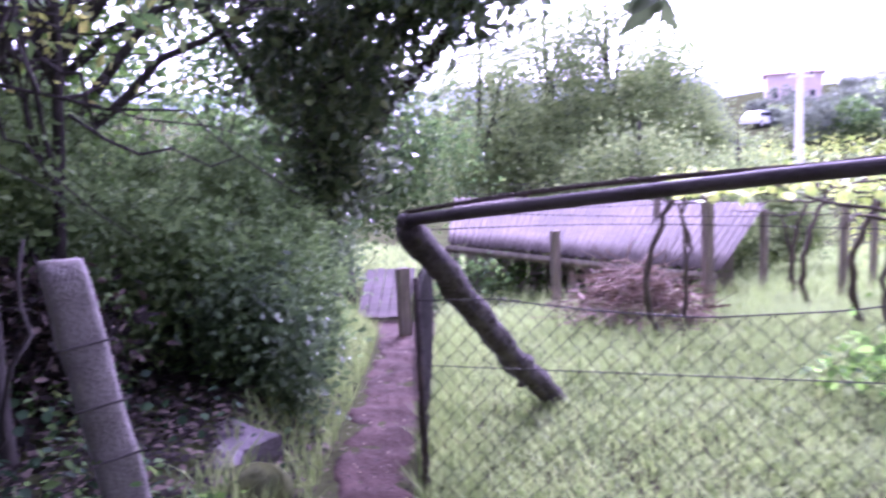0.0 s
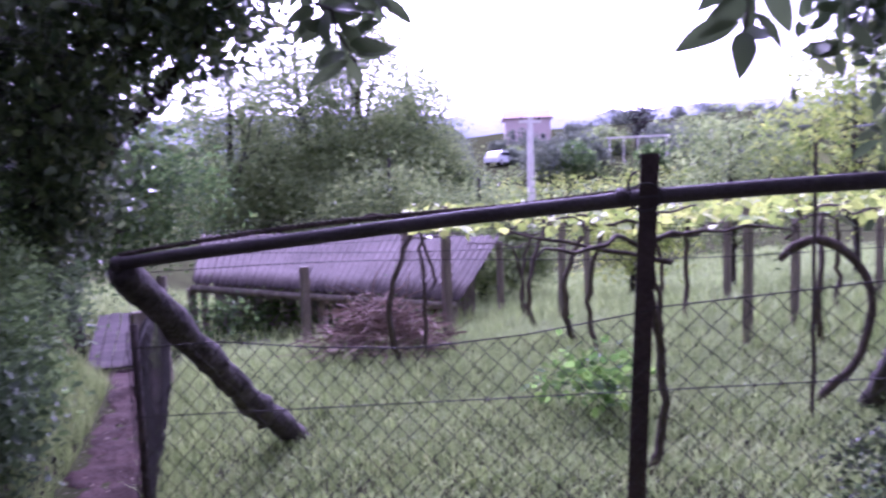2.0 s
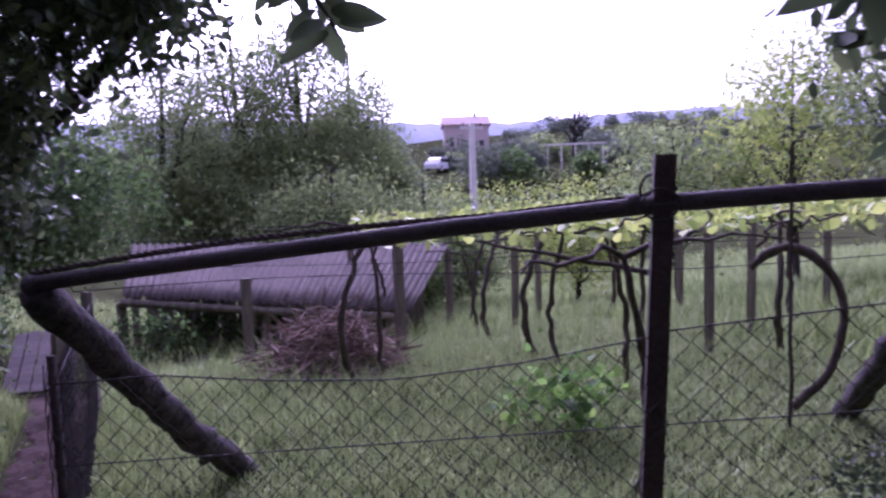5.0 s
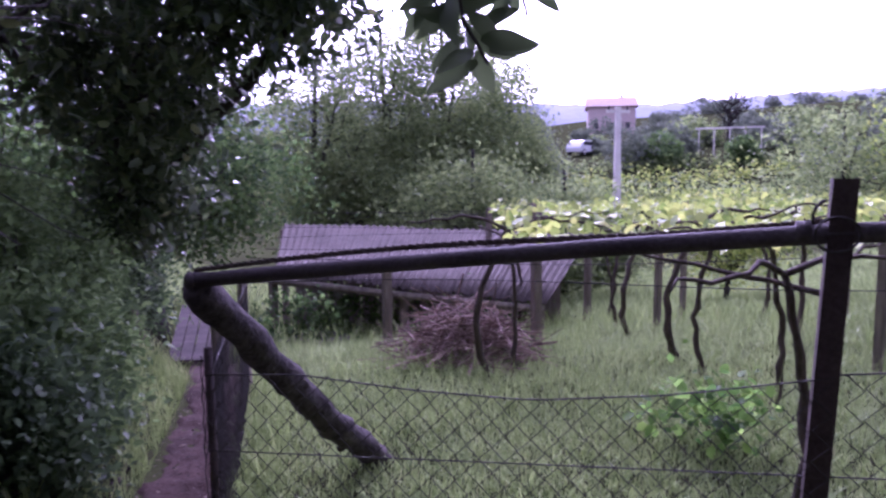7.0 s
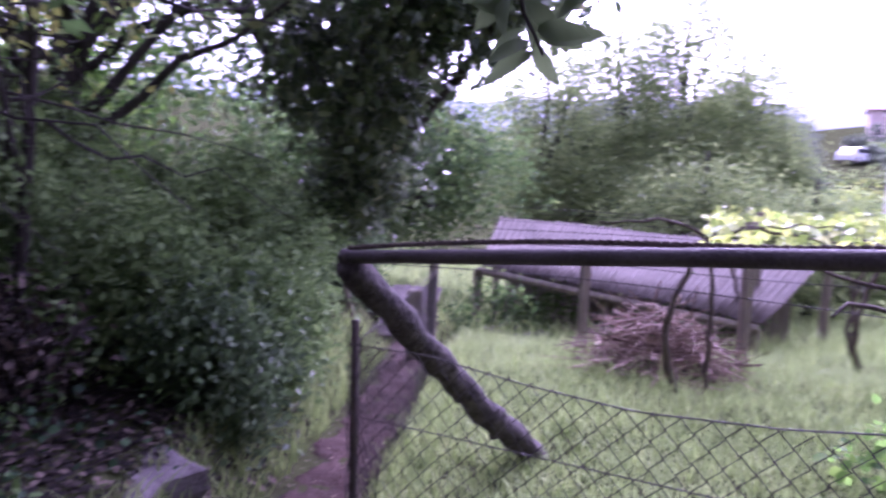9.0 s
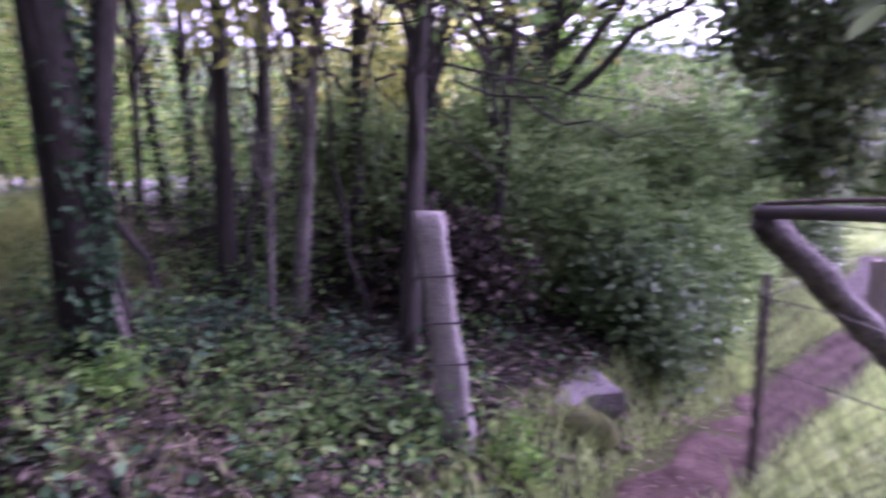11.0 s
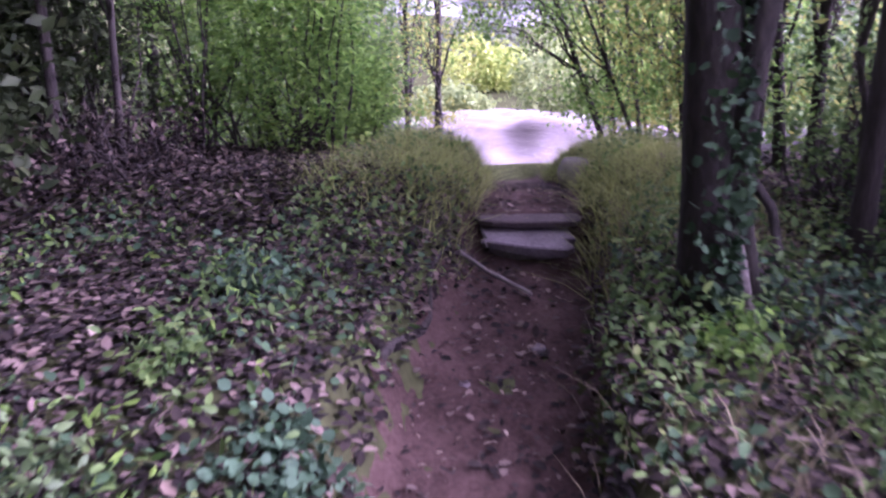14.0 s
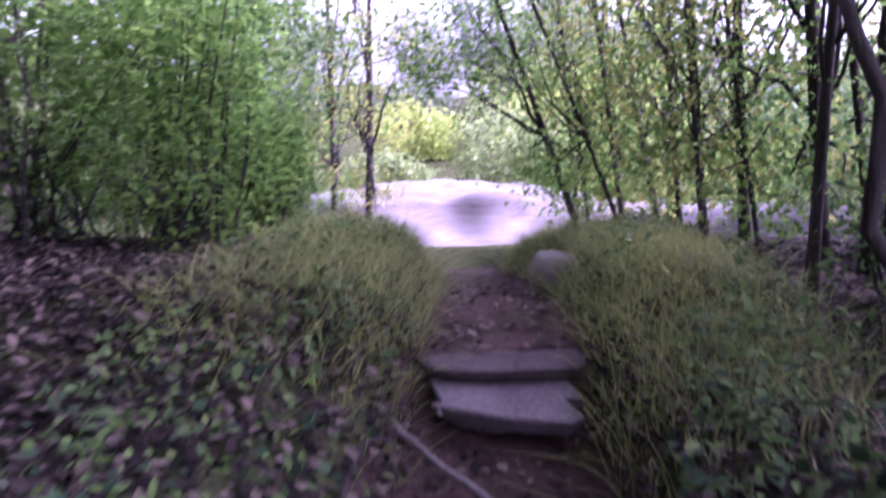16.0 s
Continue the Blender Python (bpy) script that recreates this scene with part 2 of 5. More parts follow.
def clumps(r, centre, radii, count, per, spread, hollow=0.35):
    """Points in clumps through an egg-shaped crown, most of them near its outside."""
    d = r.normal(size=(count, 3))
    d /= np.linalg.norm(d, axis=1)[:, None]
    c = np.array(centre) + d * (r.uniform(hollow, 1.05, count) ** 0.6)[:, None] * np.array(radii)
    p = c[:, None, :] + r.normal(size=(count, per, 3)) * spread * r.uniform(0.5, 1.4, (count, 1, 1))
    return p.reshape(-1, 3), c


def smooth(a, b, x):
    k = np.clip((x - a) / (b - a), 0, 1)
    return k * k * (3 - 2 * k)


# ---- ground
PATH_WEST = [(1.6, -0.35), (0.9, -0.02), (-0.2, 0.05), (-1.2, 0.12), (-2.1, 0.28), (-3.0, 0.55), (-3.7, 0.68), (-4.6, 0.85), (-5.6, 1.0), (-7.5, 1.0)]
PATH_NORTH = [(0.5, 0.0), (0.0, 1.0), (-0.32, 2.0), (-0.42, 3.0), (-0.42, 4.0), (-0.4, 5.2), (-0.45, 6.6), (-0.65, 8.2)]


def near_line(x, y, line):
    best = np.full(np.shape(x), 1e9)
    for (ax, ay), (bx, by) in zip(line, line[1:]):
        dx, dy = bx - ax, by - ay
        k = np.clip(((x - ax) * dx + (y - ay) * dy) / (dx * dx + dy * dy), 0, 1)
        best = np.minimum(best, np.hypot(x - ax - k * dx, y - ay - k * dy))
    return best


def height(x, y):
    x, y = np.asarray(x, float), np.asarray(y, float)
    west = np.interp(-x, [-0.3, 0.3, 1.0, 2.0, 3.0, 3.8, 5.5, 9, 12, 16, 30, 60, 120, 200], [0, 0.1, 0.33, 0.5, 0.62, 0.8, 0.84, 0.35, 0.05, 0.2, 1.6, 5.0, 11, 14])
    d2, d1 = near_line(x, y, PATH_WEST), near_line(x, y, PATH_NORTH)
    bank = west + (0.14 * np.exp(-(((d2 - 0.85) / 0.4) ** 2)) + 0.12 * smooth(0.4, 1.8, d2) * (y < 0.4)) * smooth(0.9, 1.7, -x) * smooth(7, 5, -x)
    tread = np.interp(-x, [-0.5, 0.2, 1.2, 2.1, 3.0, 3.3, 3.5, 3.66, 3.8, 4.6, 5.5, 9], [0, 0.03, 0.12, 0.26, 0.42, 0.455, 0.48, 0.55, 0.705, 0.71, 0.58, 0.2])
    w2 = smooth(0.29, 0.52, d2)
    z = np.where(x < 1.6, tread * (1 - w2) + bank * w2, bank)
    w1 = smooth(0.22, 0.7, d1)
    z = z * w1 + np.minimum(z, 0.0 - 0.02 * np.clip(y - 3, 0, 4)) * (1 - w1)
    north = np.interp(y, [6.2, 8, 11, 20, 30, 38, 60, 110, 170, 260, 500], [0, -0.2, -0.8, -1.9, -2.6, -1.9, 2.4, 6.2, 9.5, 6, 0])
    east = np.interp(x, [8, 14, 30, 60, 120, 250], [0, 0.1, 0.8, 3.2, 8, 11])
    south = np.interp(-y, [2, 6, 30, 100], [0, 0.5, 3, 12])
    far = smooth(60, 160, np.hypot(x, y))
    lumps = 0.025 * np.sin(x * 3.1 + 1.3 * np.sin(y * 2.3)) * np.sin(y * 2.7 + 0.8) * w2 * w1
    return z + north + east + south + lumps + far * (2.5 * np.sin(x * 0.031 + 1) * np.sin(y * 0.027) + 1.5 * np.sin(x * 0.07) * np.sin(y * 0.05 + 2))


def axis_steps(lo, hi, fine, reach):
    s = list(np.arange(lo, hi, fine))
    a, step = lo, fine
    left = []
    while a > -reach:
        step *= 1.13
        a -= step
        left.append(a)
    b, step, right = s[-1], fine, []
    while b < reach:
        step *= 1.13
        b += step
        right.append(b)
    return np.array(left[::-1] + s + right)


def sheet(xs, ys, z):
    X, Y = np.meshgrid(xs, ys)
    v = np.stack([X, Y, z(X, Y)], -1).reshape(-1, 3)
    i = np.arange(len(v)).reshape(X.shape)
    return v, np.stack([i[:-1, :-1], i[:-1, 1:], i[1:, 1:], i[1:, :-1]], -1).reshape(-1, 4)


M_GROUND = mat("soil_and_turf", (0.026, 0.026, 0.014), (0.06, 0.072, 0.03), 0.95, 0.9, 0.7, 22, third=(0.13, 0.17, 0.06), spec=0.0)
gv, gf = sheet(axis_steps(-6, 4, 0.055, 900), axis_steps(-2, 7.5, 0.06, 900), height)
tagged(fast("ground", gv, gf, M_GROUND, smooth=True), "uneven turf and leaf-strewn soil", "ground", kind="structure")


def strip(name, line, width, material, label, lift=0.012):
    """A trodden strip that follows the ground, with ragged edges."""
    pts = []
    for (ax, ay), (bx, by) in zip(line, line[1:]):
        n = max(2, int(math.hypot(bx - ax, by - ay) / 0.04))
        pts += [(ax + (bx - ax) * k / n, ay + (by - ay) * k / n) for k in range(n)]
    pts = np.array(pts)
    for _ in range(6):
        pts[1:-1] = (pts[:-2] + pts[1:-1] * 2 + pts[2:]) / 4
    d = np.gradient(pts, axis=0)
    d /= np.linalg.norm(d, axis=1)[:, None]
    side = np.stack([-d[:, 1], d[:, 0]], 1)
    k = np.linspace(-1, 1, 21)
    r = np.random.default_rng(3)
    wob = np.convolve(r.normal(size=len(pts) + 8), np.ones(7) / 7, "same")[4:-4] * 0.1
    wob2 = np.convolve(r.normal(size=len(pts) + 8), np.ones(7) / 7, "same")[4:-4] * 0.1
    half = np.where(k[None] < 0, width / 2 + wob[:, None], width / 2 + wob2[:, None])
    P = pts[:, None, :] + side[:, None, :] * (k[None] * half)[..., None]
    Z = height(P[..., 0], P[..., 1]) + lift - 0.03 * smooth(0.75, 1.0, np.abs(k[None]))
    Z = Z + np.array([[0.022 * noise.noise(Vector((px_ * 5, py_ * 5, 1))) + 0.012 * noise.noise(Vector((px_ * 16, py_ * 16, 4))) for px_, py_ in row] for row in P]) + r.normal(size=P.shape[:2]) * 0.003
    v = np.concatenate([P, Z[..., None]], -1).reshape(-1, 3)
    i = np.arange(len(v)).reshape(P.shape[:2])
    f = np.stack([i[:-1, :-1], i[:-1, 1:], i[1:, 1:], i[1:, :-1]], -1).reshape(-1, 4)
    tagged(fast(name, v, f, material, smooth=True), label, "path", kind="structure")


strip("path_west", PATH_WEST, 0.94, M_DIRT, "dark trodden earth path climbing between banks")
strip("path_north", PATH_NORTH, 0.44, M_DIRT, "narrow reddish trodden earth path beside the fence")

# ---- vineyard: rail, posts, logs, fence
A, B = Vector((-0.15, 3.02, 1.28)), Vector((1.52, 1.9, 1.49))
ALONG = (Vector((B.x, B.y, 0)) - Vector((A.x, A.y, 0))).normalized()
OUT = Vector((-ALONG.y, ALONG.x, 0)) * -1
rail = empty("pergola_rail", "long dark weathered steel pipe resting on a forked log", "rail")
ends = [A + (B - A) * k for k in (-0.02, 0.15, 0.4, 0.7, 1.0, 1.2, 1.42)]
for i, p in enumerate(ends):
    p.z += (0.0, 0.004, 0.006, 0.008, 0.0, -0.02, -0.05)[i]
Bag().tube(ends, 0.0265, 16).make("pipe", M_PIPE, rail, smooth=True)
Bag().tube([ends[0] - ALONG * 0.012, ends[0] + ALONG * 0.03], 0.032, 16).make("end_collar", M_PIPE, rail, smooth=True)
Bag().tube([ends[4] - ALONG * 0.09, ends[4] - ALONG * 0.055], 0.031, 16).make("joint_collar", M_PIPE, rail, smooth=True)

post = empty("fence_post", "dark rusty steel post carrying the pipe rail", "post")
pb, ptop = Vector((1.47, 1.935, -0.15)), Vector((1.535, 1.89, 1.63))
up = (ptop - pb).normalized()
for piece, du, dv, wu, wv in (("web", 0, 0.022, 0.058, 0.008), ("flange", -0.0255, 0, 0.008, 0.05), ("flange", 0.0255, 0, 0.008, 0.05)):
    c0, c1 = pb + ALONG * du + OUT * dv, ptop + ALONG * du + OUT * dv
    vs = []
    for c in (c0, c1):
        for a, b in ((-1, -1), (1, -1), (1, 1), (-1, 1)):
            vs.append(c + ALONG * a * wu / 2 + OUT * b * wv / 2)
    Bag().add(vs, [(3, 2, 1, 0), (4, 5, 6, 7), (0, 1, 5, 4), (1, 2, 6, 5), (2, 3, 7, 6), (3, 0, 4, 7)]).make(piece, M_STEEL, post)

ring = [ptop - up * 0.1 - ALONG * (0.035 + 0.03 * math.sin(a)) + up * 0.045 * math.cos(a) for a in np.linspace(0, math.pi, 8)]
Bag().tube(ring, 0.005, 6).make("wire_loop", M_WIRE, post, smooth=True)
Bag().tube([B + OUT * 0.045 + Vector((math.cos(a) * 0.001, 0, 0)) + ALONG * 0.05 * math.cos(a) + up * 0.045 * math.sin(a) for a in np.linspace(0, 6.2, 14)], 0.004, 5).make("tie_wire", M_WIRE, post)


def log(name, label, a, b, r0, r1, seed, knots=5):
    """A leaning branch with bark plates and sawn knots."""
    ob = empty(name, label, "log")
    pts = bent(a, b, 26, 0.008, seed)
    rad = [r0 + (r1 - r0) * i / 26 + 0.006 * math.sin(i * 1.7 + seed) for i in range(27)]
    Bag().tube(pts, rad, 16, 0.12).make("bark_trunk", M_LOG, ob, smooth=True)
    r = np.random.default_rng(seed)
    for k in range(knots):
        i = 3 + int(k * 21 / knots) + int(r.integers(0, 3))
        d = Vector(r.normal(size=3)).normalized()
        p = Vector(pts[i])
        Bag().tube([p, p + d * (rad[i] + 0.012), p + d * (rad[i] + 0.03)], [0.03, 0.024, 0.014], 8, 0.1).make("knot", M_LOG, ob, smooth=True)
    return ob


log("brace_log", "thick leaning log with lichened bark bracing the rail", (-0.17, 3.03, 1.25), (0.73, 4.45, -0.12), 0.062, 0.076, 5)
log("leaning_log", "pale leaning log with lichened bark among the vines", (2.96, 1.8, 1.45), (4.35, 3.42, 0.0), 0.058, 0.072, 9)

fence = empty("chain_link_fence", "sagging rusty chain-link mesh fence around the vineyard", "fence")


def mesh_panel(name, p0, p1, tops, bottom, cell=0.042):
    """Zigzag wires that hook into one another; tops: heights of the upper edge along the panel."""
    p0, p1 = Vector((*p0, 0)), Vector((*p1, 0))
    length = (p1 - p0).length
    d = (p1 - p0) / length
    n = int(length / cell)
    bag, r = Bag(), np.random.default_rng(11)
    side = Vector((-d.y, d.x, 0))
    wx = [r.normal() * 0.004 for _ in range(n + 2)]
    for i in range(n):
        u0 = i * cell
        t = np.interp(u0 / length, np.linspace(0, 1, len(tops)), tops)
        m = int((t - bottom) / cell) + 1
        pts = []
        for j in range(m + 1):
            u = u0 + (cell if (i + j) % 2 else 0) * 1.04
            bulge = 0.03 * math.sin(u * 2.1) * math.sin(max(0, (t - j * cell)) * 2.2)
            pts.append(p0 + d * min(max(u + wx[i] * 0.5, 0), length) + side * (bulge + (0.002 if (i + j) % 2 else -0.002)) + Vector((0, 0, t - j * cell + wx[i] * 0.5)))
        bag.tube(pts, 0.0022, 4)
    return bag.make(name, M_WIRE, fence)


TOPS = [0.93, 0.97, 0.96, 0.97, 1.03, 1.12]
mesh_panel("mesh_panel", (A.x, A.y), (B.x, B.y - 0.03), TOPS, 0.02)
mesh_panel("mesh_panel", (B.x + 0.02, B.y - 0.04), (2.62, 1.12), [1.13, 1.23, 1.3], 0.2)
mesh_panel("mesh_panel", (-0.13, 3.05), (-0.15, 5.9), [0.93, 0.9, 0.86, 0.84], -0.05)
k = np.linspace(0, 1, 25)
Bag().tube([Vector((A.x + (B.x - A.x) * t, A.y + (B.y - 0.03 - A.y) * t, float(np.interp(t, np.linspace(0, 1, 6), TOPS)))) for t in k], 0.0028, 5).make("top_wire", M_WIRE, fence)
Bag().tube([Vector((B.x + 1.1 * t, B.y - 0.04 - 0.74 * t, 1.13 + 0.18 * t)) for t in k], 0.0028, 5).make("top_wire", M_WIRE, fence)
Bag().tube([Vector((A.x + 2.7 * t, A.y - 1.83 * t + 0.01, 0.64 + 0.33 * t)) for t in k], 0.0024, 5).make("lower_wire", M_WIRE, fence)
Bag().tube([Vector((-0.13 - 0.02 * t, 3.05 + 2.85 * t, 0.93 - 0.09 * t)) for t in k], 0.0028, 5).make("top_wire", M_WIRE, fence)
bag = Bag()
bag.tube([(-0.13, 3.07, -0.2), (-0.135, 3.07, 0.5), (-0.14, 3.06, 1.02)], 0.017, 8)
bag.make("corner_post", M_STEEL, fence, "thin rusted corner post", True)
# fallen loops of mesh wire hanging in the corner
for s in range(5):
    r = np.random.default_rng(40 + s)
    pts = [(-0.14 + 0.03 * math.sin(i * 0.9 + s), 3.05 + 0.03 * math.cos(i * 1.1 + s), 1.0 - i * 0.09) for i in range(11)]
    Bag().tube(pts, 0.0022, 4).make("loose_wire", M_WIRE, fence)
# twisted strands laid along the rail
strand = empty("twisted_wire", "twisted dry vine and wire strand lying along the pipe", "wire")
for ph in (0.0, 2.1, 4.2):
    pts = []
    for i in range(160):
        u = i / 159
        p = A.lerp(B, -0.02 + 1.02 * u)
        pts.append(p + Vector((0, 0, 0.036 + 0.022 * math.sin(math.pi * min(1, u * 1.3)) - 0.01 * u + 0.006 * math.sin(u * 150 + ph))) - OUT * (0.012 + 0.06 * u + 0.006 * math.cos(u * 150 + ph)))
    Bag().tube(pts, 0.005, 5).make("strand", M_VINE, strand)

# ---- vines, stakes and wires
WIRE_Z = 1.18
trellis = empty("trellis_wires", "rusty wires of the vine trellis", "trellis")
for i in range(9):
    y = 3.6 + i * 0.85
    Bag().tube([(-0.1 + 0.06 * i + 3.9 * t * (1 + i * 0.12), y - 1.2 * t + 0.02 * math.sin(t * 9 + i), WIRE_Z + 0.02 * math.sin(t * 7 + i * 2)) for t in np.linspace(0, 1, 16)], 0.0026, 5).make("wire", M_WIRE, trellis)



def stake(x, y, top, r, lean=0.0, material=None, square=True, label="weathered wooden vineyard stake", name="vine_stake"):
    z = float(height(x, y))
    b = Bag()
    if square:
        b.box((-r, -r * 0.8, -0.25), (r, r * 0.8, top - z), r * 0.2)
    else:
        b.tube([(0.01 * math.sin(i), 0.008 * math.cos(i * 2), -0.25 + (top - z + 0.25) * i / 6) for i in range(7)], [r * (1.05 - 0.04 * i) for i in range(7)], 8, 0.08)
    ob = b.make(name, material or M_WOOD, turn=pose(x, y, z, 0, lean, 20))
    return tagged(ob, label, "post", "vineyard stakes")


for x, y, top, r, lean in ((1.19, 7.71, 0.74, 0.048, 0), (2.54, 6.85, 1.3, 0.048, 0), (4.82, 5.07, 1.32, 0.042, 0), (5.9, 5.6, 1.32, 0.042, 1), (3.4, 9.2, 1.3, 0.042, -2),
                          (4.5, 8.0, 1.3, 0.042, 1), (6.6, 7.4, 1.3, 0.048, 0), (5.7, 9.4, 1.3, 0.042, 0), (7.8, 6.2, 1.3, 0.042, 0), (3.0, 10.2, 1.2, 0.042, 2)):
    stake(x, y, top, r, lean)
stake(-0.18, 5.9, 0.92, 0.05, 1, square=False, label="round grey wooden stake at the fence end")
stake(-0.42, 6.6, 0.55, 0.06, 0, square=True, label="short squared wooden post beside the path")
stake(-1.05, 6.9, 0.55, 0.03, -14, square=False, label="thin leaning stick among brambles")


def vine(x, y, seed, thick=0.022, curl=0.35, heading=0.0, h=1.22, forks=2):
    """An old trained vine: a bowed trunk and canes tied along the wire."""
    z = float(height(x, y))
    ob = empty("grape_vine", "gnarled dark bare grapevine trunk trained to the wires", "vine", "grapevines", (x, y, z))
    r = np.random.default_rng(seed)
    ch, sh = math.cos(heading), math.sin(heading)
    pts, off = [], 0.0
    for i in range(15):
        k = i / 14
        off = curl * math.sin(math.pi * (0.15 + 0.85 * k)) - curl * math.sin(math.pi * 0.15)
        w = r.normal(size=2) * 0.012
        pts.append((off * ch + w[0], off * sh + w[1], -0.08 + (h + 0.08) * k))
    b = Bag().tube(pts, [thick * (1.35 - 0.5 * i / 14 + 0.12 * math.sin(i * 2.1)) for i in range(15)], 9, 0.14)
    b.make("trunk", M_VINE, ob, smooth=True)
    top = Vector(pts[-1])
    for f in range(forks):
        a = heading + r.uniform(-0.6, 0.6) + (math.pi if f % 2 else 0)
        p, cane = top.copy(), []
        for i in range(9):
            cane.append(p.copy())
            p += Vector((math.cos(a) * 0.11, math.sin(a) * 0.11, r.normal() * 0.025 + (0.03 if i < 2 else 0.0)))
            a += r.normal() * 0.25
        Bag().tube(cane, [thick * (0.75 - 0.06 * i) for i in range(9)], 6, 0.12).make("cane", M_VINE, ob, smooth=True)
    return ob


vine(1.8, 5.85, 1, 0.024, -0.3, 0.35)
vine(1.93, 5.75, 2, 0.016, 0.04, 0.3, forks=1)
vine(3.87, 7.4, 3, 0.026, -0.35, 0.5)
vine(3.55, 5.9, 4, 0.026, -0.32, 0.3)
vine(3.5, 5.45, 5, 0.02, 0.18, 2.2)
post_vine = vine(2.3, 2.98, 6, 0.02, 0.17, 0.1, h=1.2, forks=3)
vine(3.45, 4.6, 16, 0.02, 0.2, 0.2)
base = post_vine.location
Bag().tube([Vector(p) - base for p in bent((2.44, 2.98, 1.12), (1.72, 3.42, 1.3), 8, 0.02, 71)], [0.015 - 0.001 * q for q in range(9)], 7, 0.12).make("cane", M_VINE, post_vine, smooth=True)
big = empty("grape_vine", "old grapevine with a thick trunk bowed like a hook", "vine", "grapevines", (4.1, 3.6, 0.0))
hook = [(0.24 * math.cos(a) - 0.02 + 0.018 * math.sin(4 * a), -0.22 * math.cos(a) + 0.02, 0.62 + 0.5 * math.sin(a)) for a in np.linspace(-1.2, 2.35, 24)]
Bag().tube([(-0.06, 0.06, -0.15), (0.0, 0.0, 0.03)] + hook, [0.03] * 6 + [0.026] * 10 + [0.03, 0.034, 0.036, 0.034, 0.03, 0.03, 0.034, 0.036, 0.03, 0.02], 10, 0.16).make("trunk", M_VINE, big, smooth=True)
Bag().tube(bent((-0.17, 0.15, 1.12), (-0.1, 0.1, 1.32), 5, 0.02, 3), 0.012, 6).make("cane", M_VINE, big)
Bag().tube(bent((-0.1, 0.1, 1.25), (0.9, 0.3, 1.3), 8, 0.03, 4), 0.009, 6).make("cane", M_VINE, big)
tall = Bag().tube(bent((3.72, 3.3, -0.1), (3.7, 3.28, 1.75), 8, 0.01, 8), 0.013, 6).make("thin_stake", M_STEEL)
tagged(tall, "tall thin iron stake among the vines", "post")
vine(5.2, 6.4, 8, 0.024, 0.25, 1.0)
vine(4.3, 8.6, 9, 0.022, -0.2, 0.5)
vine(6.0, 8.1, 10, 0.024, 0.3, 0.4)
vine(2.9, 8.6, 12, 0.02, 0.2, 0.2)
vine(5.5, 4.9, 13, 0.026, -0.3, 0.6)
vine(6.9, 6.0, 14, 0.024, 0.25, 0.6)
vine(4.9, 10.2, 15, 0.022, 0.2, 0.2)

# leafy roof of the trellis
r = np.random.default_rng(21)
n = 5200
px = r.uniform(1.0, 11.5, n)
py = r.uniform(3.9, 10.0, n)
keep = (px > 1.35 + (py - 4) * 0.28) & (py > 5.0 - 0.30 * px + r.normal(size=n) * 0.25) & (np.sin(px * 5.1 + 2 * np.sin(py * 2.3)) + np.sin(py * 4.3 + px) > -0.7 + r.normal(size=n) * 0.4)
pp = np.stack([px, py, WIRE_Z + 0.05 + np.abs(r.normal(size=n)) * 0.05], 1)[keep]
lv, lf = leaf_arrays(pp, 0.095, 0.085, 0.15, 0.3, True, r)
tagged(fast("vine_canopy", lv, lf, M_VINELEAF), "young yellow-green vine leaves spread over the trellis", "vine leaves", kind="stuff")
shoots = np.array([(2.55, 3.9, 0.2), (2.75, 4.0, 0.3), (2.35, 4.2, 0.15), (2.6, 3.8, 0.38), (2.5, 4.05, 0.3), (2.65, 3.85, 0.22), (2.45, 3.9, 0.42), (2.7, 4.1, 0.14)])
pp = (shoots[:, None, :] + r.normal(size=(8, 40, 3)) * np.array([0.12, 0.12, 0.07])).reshape(-1, 3)
lv, lf = leaf_arrays(pp, 0.075, 0.06, 0.1, 0.3, True, r)
tagged(fast("vine_suckers", lv, lf, M_BRIGHT), "bright fresh shoots at the vine feet", "vine leaves", kind="stuff")

# ---- heap of prunings
heap = empty("brush_pile", "heap of reddish-brown pruned vine twigs on the grass", "brush pile")
r = np.random.default_rng(31)
for part_no in range(4):
    b = Bag()
    for i in range(130):
        a, q = r.uniform(0, 6.28), r.uniform(0, 1) ** 0.6
        c = Vector((1.72 + math.cos(a) * q * 0.62, 6.5 + math.sin(a) * q * 0.5, 0.03 + (1 - q * q) * 0.52 * r.random()))
        d = Vector((r.normal(), r.normal(), r.normal() * 0.28)).normalized() * r.uniform(0.2, 0.48)
        b.tube([c - d, c + Vector(r.normal(size=3) * 0.03), c + d], r.uniform(0.003, 0.007), 4)
    b.make("twig_layer", M_TWIG, heap)["kind"] = "stuff"

# ---- low shed with a corrugated roof
shed = empty("shed", "low open shed with a weathered corrugated roof", "shed", "", (2.2, 10.0, -0.9))
S0, S1, S2, S3 = Vector((0.0, 9.0, 0.5)), Vector((3.05, 8.0, 0.18)), Vector((4.8, 10.78, 0.74)), Vector((0.15, 11.9, 0.93))


